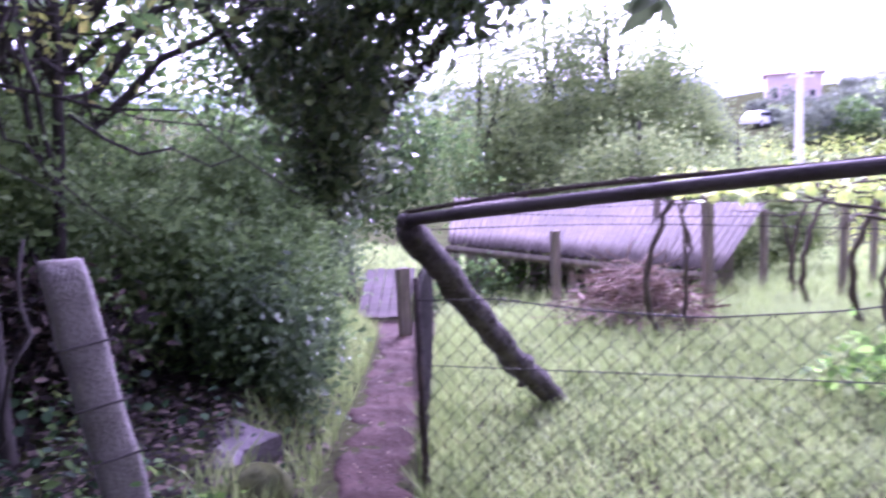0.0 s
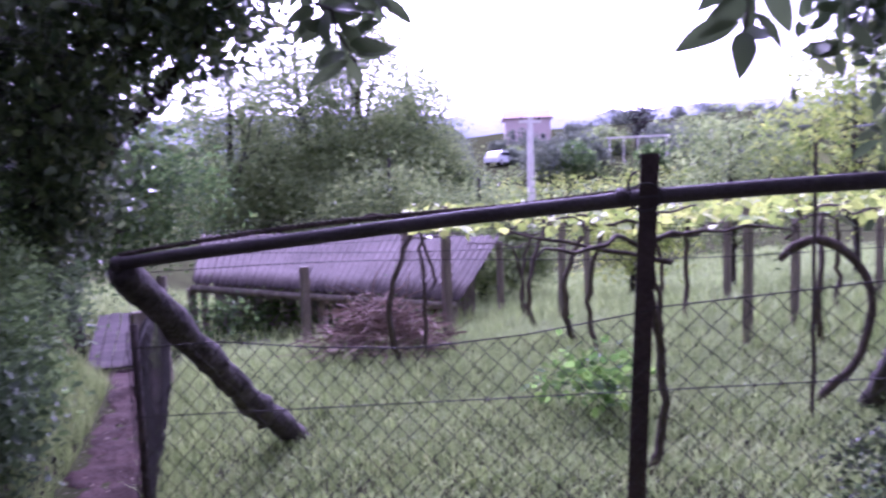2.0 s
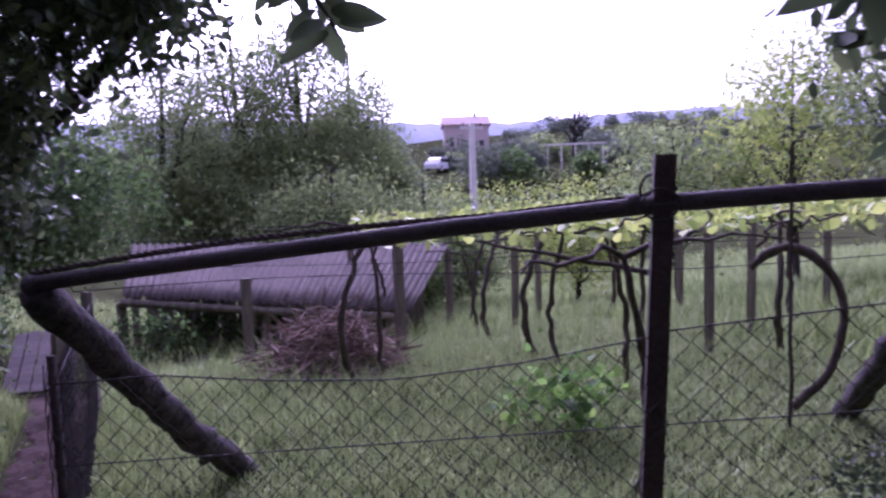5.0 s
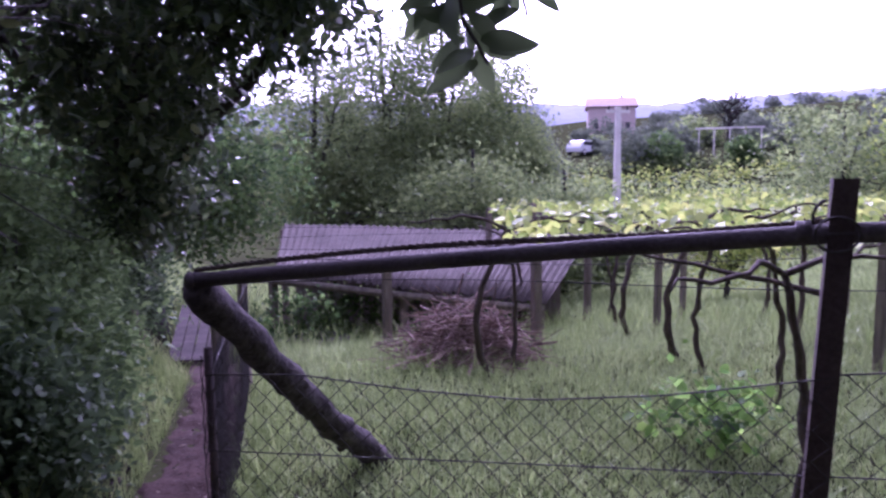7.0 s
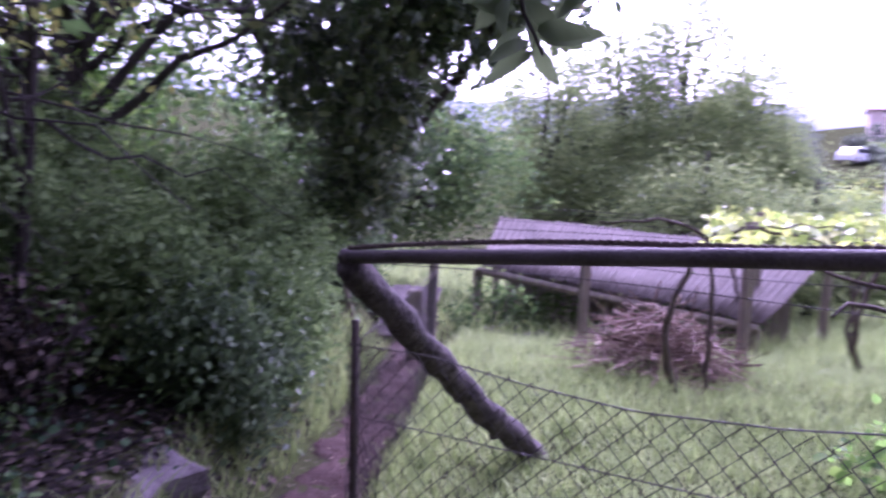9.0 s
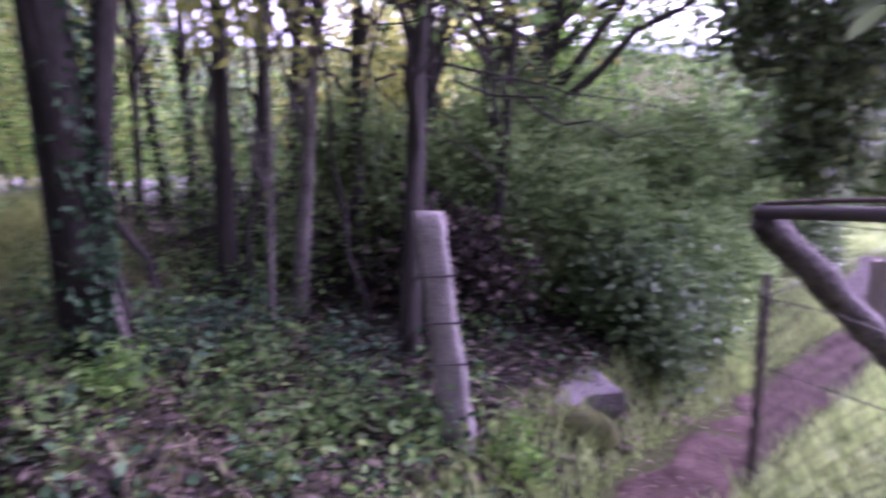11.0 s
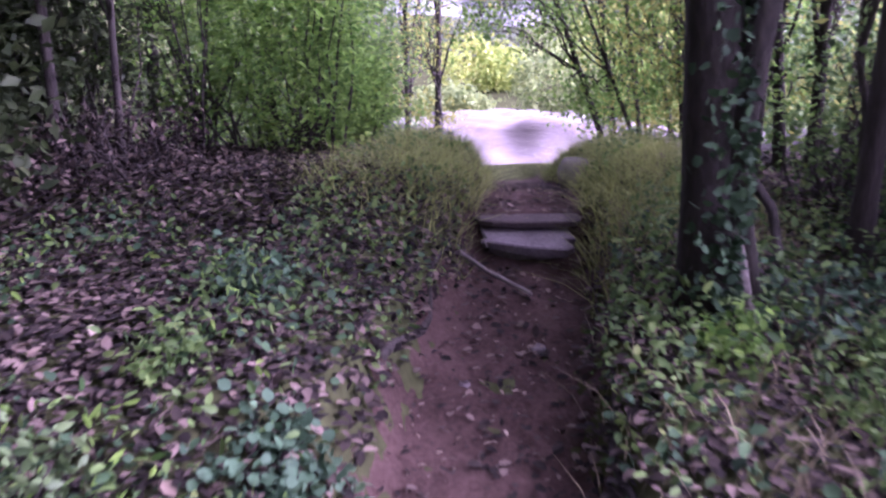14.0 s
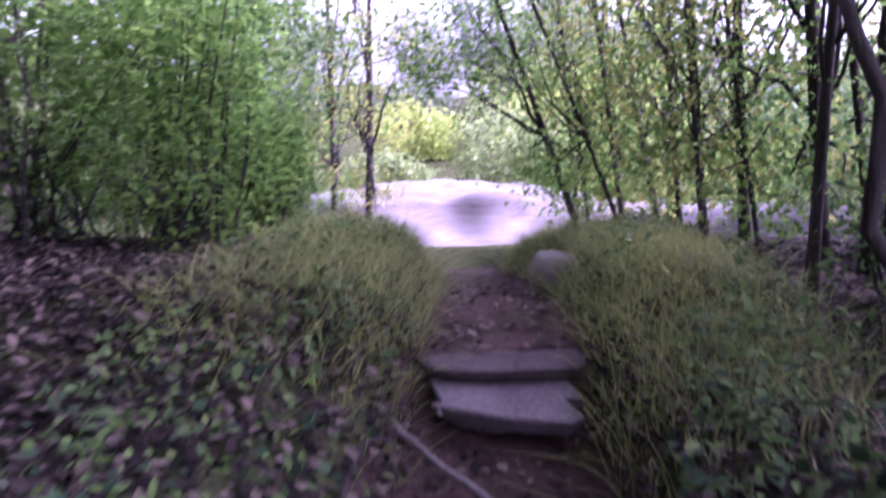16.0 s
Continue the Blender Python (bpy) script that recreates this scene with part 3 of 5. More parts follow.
def corrugated(name, a, b, c, d, waves, mat_, parent):
    """A wavy sheet from the eaves a-b to the ridge d-c."""
    n, v, f = waves * 6, [], []
    for j in range(5):
        t = j / 4
        for i in range(n + 1):
            s = i / n
            p = a.lerp(b, s).lerp(d.lerp(c, s), t)
            v.append(p + Vector((0, 0, 0.016 * math.sin(2 * math.pi * waves * s) - 0.015 * math.sin(math.pi * t) + (0.015 if j == 0 else 0) * math.sin(s * 40))) - parent.location)
    m = len(v)
    v += [p - Vector((0, 0, 0.008)) for p in v]
    for j in range(4):
        for i in range(n):
            q = j * (n + 1) + i
            f += [(q, q + 1, q + n + 2, q + n + 1), (m + q + n + 1, m + q + n + 2, m + q + 1, m + q)]
    for i in range(n):
        f.append((m + i, m + i + 1, i + 1, i))
    return build(name, v, f, mat_, parent, smooth=True)


for i in range(5):
    k0, k1 = i / 5 + 0.002, (i + 1) / 5 + 0.012
    lift = Vector((0, 0, 0.014 * (i % 2)))
    corrugated("roof_sheet", S0.lerp(S1, k0) + lift, S0.lerp(S1, k1) + lift, S3.lerp(S2, k1) + lift, S3.lerp(S2, k0) + lift, 9, M_SHEET, shed)
o = shed.location
for p, q in ((S0, S1), (S3, S2)):
    Bag().tube([p - o - Vector((0, 0, 0.07)), (p + q) / 2 - o - Vector((0, 0, 0.08)), q - o - Vector((0, 0, 0.07))], 0.045, 8).make("beam", M_WOOD, shed)
for p in (S0, S0.lerp(S1, 0.5), S1, S2, S3):
    x, y = p.x, p.y + (0.12 if p.y < 9.5 else -0.12)
    Bag().tube([(x - o.x, y - o.y, float(height(x, y)) - o.z - 0.2), (x - o.x, y - o.y, p.z - o.z - 0.09)], 0.06, 8, 0.06).make("post", M_WOOD, shed)
b = Bag()
wall0, wall1 = Vector((0.3, 11.5, -1.3)), Vector((4.3, 10.5, 0.55))
for i in range(16):
    k0, k1 = i / 16, (i + 0.94) / 16
    p, q = wall0.lerp(Vector((wall1.x, wall1.y, -1.3)), k0), wall0.lerp(Vector((wall1.x, wall1.y, -1.3)), k1)
    top = 0.8 - 0.2 * i / 16
    b = Bag().add([p - o, q - o, q - o + Vector((0, 0.03, 0)), p - o + Vector((0, 0.03, 0)), p - o + Vector((0, 0, top + 1.25)), q - o + Vector((0, 0, top + 1.25)), q - o + Vector((0, 0.03, top + 1.25)), p - o + Vector((0, 0.03, top + 1.25))],
                  [(3, 2, 1, 0), (4, 5, 6, 7), (0, 1, 5, 4), (1, 2, 6, 5), (2, 3, 7, 6), (3, 0, 4, 7)])
    b.make("board", M_WOOD, shed)
# small stone heads showing beside the shed
plank = empty("plank_hatch", "grey boarded hatch lying across the path end", "hatch")
for i in range(5):
    x = -0.98 + i * 0.12
    Bag().box((-0.055, 0, 0), (0.055, 1.0, 0.03), 0.005).make("plank", M_STAVE, plank, turn=pose(x, 7.75, -0.2 + 0.008 * (i % 2), 25, 0, -3))
Bag().box((-0.02, 0.1, -0.04), (0.52, 0.18, 0.0), 0.004).make("batten", M_STAVE, plank, turn=pose(-0.98, 7.75, -0.2, 25, 0, -3))


def boulder(name, label, place, size, seed, material=None, turn=0, flat=0.5, sub=3, ledges=0.0):
    bm = bmesh.new()
    bmesh.ops.create_icosphere(bm, subdivisions=sub, radius=1)
    for v in bm.verts:
        k = 1 + 0.28 * noise.noise(v.co * 1.3 + Vector((seed, 0, 0))) + 0.09 * noise.noise(v.co * 4 + Vector((seed, 3, 0)))
        c = v.co * k
        c.z = max(-0.6, min(flat, c.z)) + 0.05 * noise.noise(v.co * 6)
        if ledges:
            q = noise.noise(Vector((c.x * 0.8, c.y * 0.5, c.z * 7 + c.y * 1.2 + seed)))
            c = c * (1 + ledges * q) + Vector((0, 0, ledges * 0.6 * round(3 * noise.noise(c * 1.7)) / 3))
        v.co = Vector((c.x * size[0], c.y * size[1], c.z * size[2]))
    me = bpy.data.meshes.new(name)
    bm.to_mesh(me)
    bm.free()
    me.polygons.foreach_set("use_smooth", [True] * len(me.polygons))
    me.materials.append(material or M_GRANITE)
    ob = new(name, me)
    ob.matrix_basis = pose(*place, 0, 0, turn)
    return tagged(ob, label, "rock")


def flagstone(name, label, place, rx_, ry_, th, seed, material, turn, tilt=(0, 0)):
    """A rough slab with a broken outline and worn top."""
    r = np.random.default_rng(seed)
    n, v = 16, []
    rad = 1 + r.normal(size=n) * 0.1
    for lv_, sc in ((0, 0.9), (0.3, 1.0), (0.8, 0.98), (1.0, 0.9), (1.03, 0.5)):
        for i in range(n):
            a = 2 * math.pi * i / n
            q = rad[i] * sc
            v.append((math.cos(a) * rx_ * q, math.sin(a) * ry_ * q, th * (lv_ - 0.6) + r.normal() * th * 0.06))
    v.append((0, 0, th * 0.42))
    f = [tuple(range(n))[::-1]] + [(l * n + i, l * n + (i + 1) % n, (l + 1) * n + (i + 1) % n, (l + 1) * n + i) for l in range(4) for i in range(n)] + [(4 * n + i, 4 * n + (i + 1) % n, 5 * n) for i in range(n)]
    ob = Bag().add(v, f).make(name, material, turn=pose(*place, *tilt, turn))
    return tagged(ob, label, "rock")


flagstone("mossy_stone", "flat grey slab stone with a mossy front edge by the path", (-1.2, 2.98, 0.24), 0.38, 0.26, 0.18, 4, M_STEP, 40, (6, -4))
flagstone("mossy_stone", "small flat grey stone behind the mossy slab", (-1.5, 2.95, 0.3), 0.2, 0.15, 0.12, 6, M_GRANITE, 10, (-5, 8))
boulder("moss_cushion", "dark moss cushion on the slab stone's front", (-1.08, 2.72, 0.17), (0.4, 0.1, 0.2), 5.0, M_MOSS, 30)
boulder("flat_stone", "pale flat stone in the grass near the shed", (0.45, 8.8, -0.3), (0.45, 0.3, 0.14), 8.0)

# ---- utility pole, car and far houses
mast = empty("utility_pole", "pale concrete utility pole with a crossarm", "utility pole", "", (13.27, 26.74, float(height(13.27, 26.74))))
base = mast.location.z
b = Bag()
v = []
for z, s in ((-0.5, 0.17), (4.4 - base, 0.1)):
    v += [(-s, -s * 0.7, z), (s, -s * 0.7, z), (s, s * 0.7, z), (-s, s * 0.7, z)]
b.add(v, [(3, 2, 1, 0), (4, 5, 6, 7), (0, 1, 5, 4), (1, 2, 6, 5), (2, 3, 7, 6), (3, 0, 4, 7)]).make("shaft", M_CONCRETE, mast)
Bag().box((-0.5, -0.05, 4.15 - base), (0.5, 0.05, 4.27 - base), 0.01).make("crossarm", M_CONCRETE, mast)
for x in (-0.4, 0.4):
    Bag().tube([(x, 0, 4.27 - base), (x, 0, 4.4 - base)], 0.035, 8).make("insulator", M_GLASS, mast)


def far_car(x, y, turn):
    z = float(height(x, y))
    ob = empty("car", "small white hatchback parked on the far slope", "car", "", (x, y, z))
    ob.rotation_euler = (0, 0, radians(turn))
    prof = [(-1.9, 0.35), (-1.92, 0.75), (-1.75, 0.95), (-1.35, 1.35), (-0.9, 1.46), (0.25, 1.45), (0.95, 0.98), (1.75, 0.85), (1.95, 0.6), (1.95, 0.35)]
    n = len(prof)
    v = [(a, -0.8 + (0.12 if z_ > 1.1 else 0), z_) for a, z_ in prof] + [(a, 0.8 - (0.12 if z_ > 1.1 else 0), z_) for a, z_ in prof]
    f = [tuple(range(n))[::-1], tuple(range(n, 2 * n))] + [(i, (i + 1) % n, n + (i + 1) % n, n + i) for i in range(n)]
    Bag().add(v, f).make("body", M_PAINT, ob)
    for s in (-1, 1):
        Bag().box((-1.3, s * 0.79 - 0.03, 0.98), (0.6, s * 0.79 + 0.0 * s, 1.34), 0.03).make("side_window", M_GLASS, ob)
        for wx in (-1.2, 1.25):
            w = Bag().tube([(wx, s * 0.68, 0.31), (wx, s * 0.84, 0.31)], 0.31, 18).make("wheel", M_RUBBER, ob)
            Bag().tube([(wx, s * 0.83, 0.31), (wx, s * 0.855, 0.31)], 0.19, 14).make("rim", M_CONCRETE, w)
    Bag().box((0.45, -0.62, 1.0), (0.75, 0.62, 1.36), 0.02).make("windscreen", M_GLASS, ob)
    return ob


far_car(29.2, 66.2, 38)


def house(x, y, w, d, h, turn, label, wall, roof_mat):
    z = float(height(x, y))
    ob = empty("house", label, "house", "far houses", (x, y, z))
    ob.rotation_euler = (0, 0, radians(turn))
    Bag().box((-w / 2, -d / 2, -1.5), (w / 2, d / 2, h)).make("wall", wall, ob)
    e, rz = 0.5, h + d * 0.24
    v = [(-w / 2 - e, -d / 2 - e, h - 0.1), (w / 2 + e, -d / 2 - e, h - 0.1), (w / 2 + e, d / 2 + e, h - 0.1), (-w / 2 - e, d / 2 + e, h - 0.1), (-w / 2 - e, 0, rz), (w / 2 + e, 0, rz)]
    v += [(a, b_, c + 0.2) for a, b_, c in v]
    Bag().add(v, [(0, 3, 2, 1), (6, 7, 11, 10), (8, 9, 10, 11), (0, 1, 7, 6), (2, 3, 9, 8), (1, 2, 8, 11, 7), (3, 0, 6, 10, 9)]).make("roof", roof_mat, ob)
    Bag().box((-w / 2 + 0.02, -0.1, h - 0.1), (w / 2 - 0.02, 0.1, rz - 0.1)).make("gable", wall, ob)
    n = max(2, int(w / 2.6))
    for st in range(max(1, int(h / 2.7))):
        for i in range(n):
            wx, wz = -w / 2 + (i + 0.5) * w / n, 0.9 + st * 2.7
            win = Bag().box((wx - 0.45, -d / 2 - 0.04, wz), (wx + 0.45, -d / 2 + 0.05, wz + 1.2)).make("window", M_GLASS, ob)
            Bag().box((wx - 0.55, -d / 2 - 0.08, wz - 0.12), (wx + 0.55, -d / 2 - 0.01, wz - 0.02)).make("sill", M_CONCRETE, win)
    Bag().box((w * 0.2, 0.2, h), (w * 0.2 + 0.6, 0.8, rz + 0.8)).make("chimney", wall, ob)
    return ob


house(65.0, 134.0, 9, 8, 5.2, -22, "pale two-storey house with a tiled roof on the ridge", M_WALL, M_TILE)
house(18.2, 58.5, 4, 3.6, 2.4, -10, "small rendered house half hidden by trees", M_WALL, M_TILE)
house(15.0, 52.0, 2.6, 2.5, 2.0, 12, "small pink shed below the terraces", M_WALL, M_TILE)
frame_far = empty("far_pergola", "white-posted pergola on the far terrace", "pergola", "", (39.5, 57.5, float(height(39.5, 57.5))))
for i in range(5):
    Bag().box((-2.6 + i * 1.3 - 0.06, -0.06, -0.5), (-2.6 + i * 1.3 + 0.06, 0.06, 2.3)).make("post", M_CONCRETE, frame_far, turn=pose(0, 0, 0, 0, 0, -35))
Bag().box((-2.9, -0.1, 2.3), (2.9, 0.1, 2.45)).make("beam", M_CONCRETE, frame_far, turn=pose(0, 0, 0, 0, 0, -35))


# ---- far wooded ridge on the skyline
# distance haze is painted in: the base colour is pale blue-grey
M_RIDGE = mat("haze_coloured_ridge", (0.12, 0.145, 0.17), (0.19, 0.215, 0.245), 1.0, 0.03, 0, 0.2)
rv, rf, cols = [], [], 420
for i in range(cols + 1):
    a = radians(-70 + 150 * i / cols)
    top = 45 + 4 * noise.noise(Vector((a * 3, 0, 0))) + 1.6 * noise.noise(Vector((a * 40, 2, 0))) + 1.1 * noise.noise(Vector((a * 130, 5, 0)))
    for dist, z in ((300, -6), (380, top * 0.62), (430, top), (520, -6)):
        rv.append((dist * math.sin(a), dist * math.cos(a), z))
    if i:
        q = 4 * i
        rf += [(q - 4 + k, q + k, q + k + 1, q - 3 + k) for k in range(3)]
tagged(fast("backdrop_ridge", rv, rf, M_RIDGE, smooth=True), "distant wooded ridge with haze painted into its colour", "backdrop", kind="structure")


# ---- trees
def tree(name, label, x, y, seed, top, trunk_r, crowns, leaf, count, per, spread, leaf_mat, bark=None, lean=(0, 0), limbs=7, lens=False, droop=0.3, z0=None, hollow=0.35, category="tree", group="", flat=0.0):
    """A tapered trunk with limbs out to clumps of leaves. crowns: (offset x, y, height, radii)."""
    z = float(height(x, y)) if z0 is None else z0
    r = np.random.default_rng(seed)
    ob = empty(name, label, category, group, (x, y, z))
    bag, twigs, near_enough = Bag(), Bag(), math.hypot(x, y) < 14
    n = 10
    spine = [Vector((lean[0] * k + 0.06 * top / 4 * math.sin(3 * k + seed), lean[1] * k + 0.06 * top / 4 * math.cos(2.3 * k + seed), -0.15 + (top + 0.15) * k)) for k in np.linspace(0, 1, n)]
    bag.tube(spine, [trunk_r * (1.35 if i == 0 else 1.08 - 0.85 * i / (n - 1)) for i in range(n)], 12, 0.07)
    bag.make("trunk", bark or M_BARK, ob, smooth=True)
    pts = []
    each = max(1, limbs // max(1, len(crowns)))
    for cx, cy, cz, rad in crowns:
        p, c = clumps(r, (cx, cy, cz), rad, count, per, spread, hollow)
        pts.append(p)
        for i in range(each):
            target = Vector(c[int(r.integers(0, len(c)))])
            k = min(0.95, max(0.25, (target.z - 0.25 * top) / top * r.uniform(0.7, 1.0)))
            j = k * (n - 1)
            start = spine[int(j)].lerp(spine[min(n - 1, int(j) + 1)], j - int(j))
            line = bent(start, target, 6, 0.05 * rad[0], int(r.integers(0, 9999)))
            limb = [trunk_r * 0.42 * (1 - 0.13 * q) for q in range(7)]
            if near_enough:
                Bag().tube(line, limb, 6, 0.05).make("limb", bark or M_BARK, ob, smooth=True)
            else:
                twigs.tube(line, limb, 6, 0.05)
            for s in range(2):
                t2 = Vector(c[int(r.integers(0, len(c)))])
                if (t2 - target).length < max(rad) * 1.1:
                    twigs.tube(bent(line[3 + s], t2, 4, 0.04 * rad[0], int(r.integers(0, 9999))), [trunk_r * 0.2 * (1 - 0.18 * q) for q in range(5)], 5)
    if twigs.v:
        twigs.make("twig_work", bark or M_BARK, ob, smooth=True)["kind"] = "stuff"
    lv, lf = leaf_arrays(np.concatenate(pts), leaf, leaf * 0.5, droop, flat, lens, r)
    fast("crown", lv, lf, leaf_mat, ob)
    return ob


def bush(name, label, x, y, seed, mounds, leaf, count, per, spread, leaf_mat, z0=None, lens=False, stems=6, category="bush", hollow=0.5, group="", flat=0.15):
    z = float(height(x, y)) if z0 is None else z0
    r = np.random.default_rng(seed)
    ob = empty(name, label, category, group, (x, y, z))
    pts, bag = [], Bag()
    for cx, cy, cz, rad in mounds:
        p, c = clumps(r, (cx, cy, cz), rad, count, per, spread, hollow)
        gz = height(p[:, 0] + x, p[:, 1] + y) - z
        pts.append(p[p[:, 2] > gz + 0.02])
        for i in range(stems):
            t = c[int(r.integers(0, len(c)))]
            bag.tube(bent((cx * 0.8 + r.normal() * rad[0] * 0.25, cy * 0.8 + r.normal() * rad[1] * 0.25, float(height(x + cx * 0.8, y + cy * 0.8)) - z - 0.1), t, 5, 0.05 * max(rad), int(r.integers(0, 9999))), [0.014, 0.012, 0.01, 0.008, 0.006, 0.004], 5)
    bag.make("stemwork", M_BARK, ob)["kind"] = "stuff"
    lv, lf = leaf_arrays(np.concatenate(pts), leaf, leaf * 0.55, 0.15, flat, lens, r)
    fast("leaves", lv, lf, leaf_mat, ob)
    return ob


# dark tree over the north path
tree("laurel_tree", "dark evergreen tree with drooping glossy leaves over the path", -1.25, 8.2, 61, 5.2, 0.2,
     [(0.6, -2.1, 2.95, (1.05, 1.0, 0.75)), (-0.1, -1.8, 3.5, (1.4, 1.3, 0.9)), (1.2, -2.2, 3.55, (0.7, 0.8, 0.6)), (-0.3, -0.5, 4.5, (1.9, 1.6, 1.2)), (0.3, -1.7, 2.35, (0.75, 0.8, 0.5)), (1.35, -2.3, 3.05, (0.75, 0.8, 0.55)), (1.15, -2.4, 3.8, (0.95, 0.9, 0.6)), (0.1, -0.8, 1.6, (0.55, 0.5, 0.6)), (1.5, -2.3, 3.4, (0.7, 0.7, 0.5))],
     0.12, 72, 28, 0.16, M_LAUREL, limbs=24, lens=True, droop=0.5)
tree("oak_tree", "leafy tree with thin bare lower limbs over the brambles", -2.9, 5.2, 62, 4.5, 0.12,
     [(0.6, -0.8, 2.5, (1.4, 1.0, 0.7)), (0.2, 0.3, 3.6, (1.8, 1.4, 0.9)), (1.1, 0.8, 2.9, (1.0, 1.0, 0.7))], 0.1, 46, 24, 0.19, M_WILLOW, limbs=18, lens=True)
# pale trees behind the shed
for i, (x, y, top, cz, rad, m) in enumerate(((2.9, 20.0, 8.0, 5.2, (1.6, 1.6, 2.9), M_WILLOW), (4.9, 21.0, 9.2, 6.0, (1.8, 1.8, 3.2), M_WILLOW), (6.9, 22.5, 8.2, 5.2, (1.5, 1.5, 2.7), M_WILLOW), (1.0, 18.5, 6.6, 4.2, (1.8, 1.8, 2.4), M_WILLOW), (8.4, 24.0, 6.6, 4.4, (0.9, 0.9, 1.6), M_FARHAZE), (4.2, 15.5, 3.6, 2.0, (2.2, 1.3, 1.3), M_WILLOW), (7.2, 17.5, 3.4, 1.8, (1.6, 1.2, 1.2), M_WILLOW), (-2.6, 13.5, 5.5, 3.2, (2.4, 2.0, 2.4), M_OAK))):
    tree("willow_tree", "slender pale-green tree behind the shed", x, y, 70 + i, top, 0.13, [(0, 0, cz, rad), (rad[0] * 0.4, 0, cz - rad[2] * 0.5, (rad[0] * 0.9, rad[1] * 0.8, rad[2] * 0.5))], 0.115, 230, 62, 0.27, m, limbs=20, group="trees behind the shed", hollow=0.2)
bush("round_bush", "round dense green bush beyond the shed", 13.4, 35.3, 80, [(0, 0, 1.7, (2.0, 1.8, 1.7)), (1.3, 0.4, 1.1, (1.3, 1.2, 1.0))], 0.22, 120, 30, 0.3, M_WILLOW)
# yellow-green trees on the right-hand slope
for i, (x, y, top, cz, rad) in enumerate(((10.3, 11.6, 3.6, 2.3, (1.5, 1.5, 1.4)), (11.8, 10.0, 4.8, 3.0, (1.8, 1.7, 1.8)), (12.5, 8.0, 5.4, 3.4, (2.0, 1.8, 2.2)), (10.5, 6.2, 5.0, 3.2, (1.8, 1.7, 2.0)), (9.2, 13.4, 2.4, 1.5, (1.5, 1.3, 0.9)), (11.0, 3.2, 6.0, 3.6, (2.0, 2.0, 2.4)))):
    tree("ash_tree", "slim yellow-green leafy tree at the vineyard edge", x, y, 90 + i, top, 0.07, [(0, 0, cz, rad)], 0.12, 190, 26, 0.25, M_VINELEAF if i in (1, 4) else M_WILLOW, limbs=14, group="trees at the vineyard edge", hollow=0.15)
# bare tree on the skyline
tree("skyline_tree", "sparse almost bare tree on the skyline", 45.0, 65.6, 99, 4.6, 0.22, [(0, 0, 4.0, (2.4, 2.0, 1.7))], 0.3, 45, 9, 0.4, M_FARHAZE, limbs=24)
# trees and hedges on the far slope
r = np.random.default_rng(103)
count = 0
for i in range(240):
    y = r.uniform(44, 210)
    x = y * r.uniform(-0.25, 1.25)
    if 0.28 < x / y < 0.72 and y < 62:
        continue
    s = r.uniform(0.6, 1.5) * (1 + y / 170)
    if y > 85 and i % 3:
        continue
    bush("far_bush", "round green trees and scrub on the far hillside", x, y, 300 + i, [(0, 0, s * 0.6, (s * 1.3, s * 1.1, s * 0.8)), (s * 0.8, 0.2, s * 0.4, (s * 0.8, s * 0.7, s * 0.5))], 0.35 + s * 0.12, 30, 14, 0.17 * s, (M_FARHAZE, M_WILLOW, M_FARHAZE)[i % 3], stems=2, group="far scrub")
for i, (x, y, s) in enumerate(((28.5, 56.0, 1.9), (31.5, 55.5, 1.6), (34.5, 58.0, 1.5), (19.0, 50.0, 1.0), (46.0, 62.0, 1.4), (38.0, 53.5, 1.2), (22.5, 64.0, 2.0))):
    bush("far_bush", "dark round trees near the far car", x, y, 480 + i, [(0, 0, s * 0.8, (s, s, s)), (s * 0.6, 0.2, s * 0.5, (s * 0.7, s * 0.7, s * 0.6))], 0.4, 50, 18, 0.2 * s, M_OAK if i % 2 else M_FARHAZE, stems=3, group="far scrub")
# terraced vine rows on the far slope
for i in range(7):
    y0 = 39 + i * 2.8
    pp = []
    for t in np.linspace(0, 1, 260):
        x = 15 + 26 * t + r.normal() * 0.2
        y = y0 + 2.5 * math.sin(t * 2 + i) - 6 * t + r.normal() * 0.25
        pp += [(x, y, float(height(x, y)) + abs(r.normal()) * 0.55 + 0.1) for _ in range(5)]
    lv, lf = leaf_arrays(np.array(pp), 0.3, 0.24, 0.1, 0.2, False, r)
    tagged(fast("vine_row", lv, lf, M_VINELEAF if i % 2 else M_WILLOW), "row of green vines on a far terrace", "vines", "terrace rows", "stuff")

# right-hand evergreen that overhangs the rail
# the last two crowns are added above the view to shade the weeds
tree("bay_tree", "dark bay tree with glossy leaves over the rail end", 3.25, 1.3, 120, 3.4, 0.07, [(-0.8, 0.38, 2.18, (0.34, 0.34, 0.2)), (-0.35, 0.2, 2.45, (0.7, 0.6, 0.42)), (-0.62, 0.3, 1.72, (0.3, 0.25, 0.16)), (-0.45, 0.2, 1.5, (0.25, 0.25, 0.2)), (0.2, 0.3, 2.1, (0.6, 0.6, 0.8)), (0.2, 1.2, 3.0, (1.0, 0.9, 0.35)), (0.9, 0.6, 2.9, (0.9, 0.9, 0.4))], 0.095, 30, 15, 0.1, M_LAUREL, limbs=15, lens=True, droop=0.6)


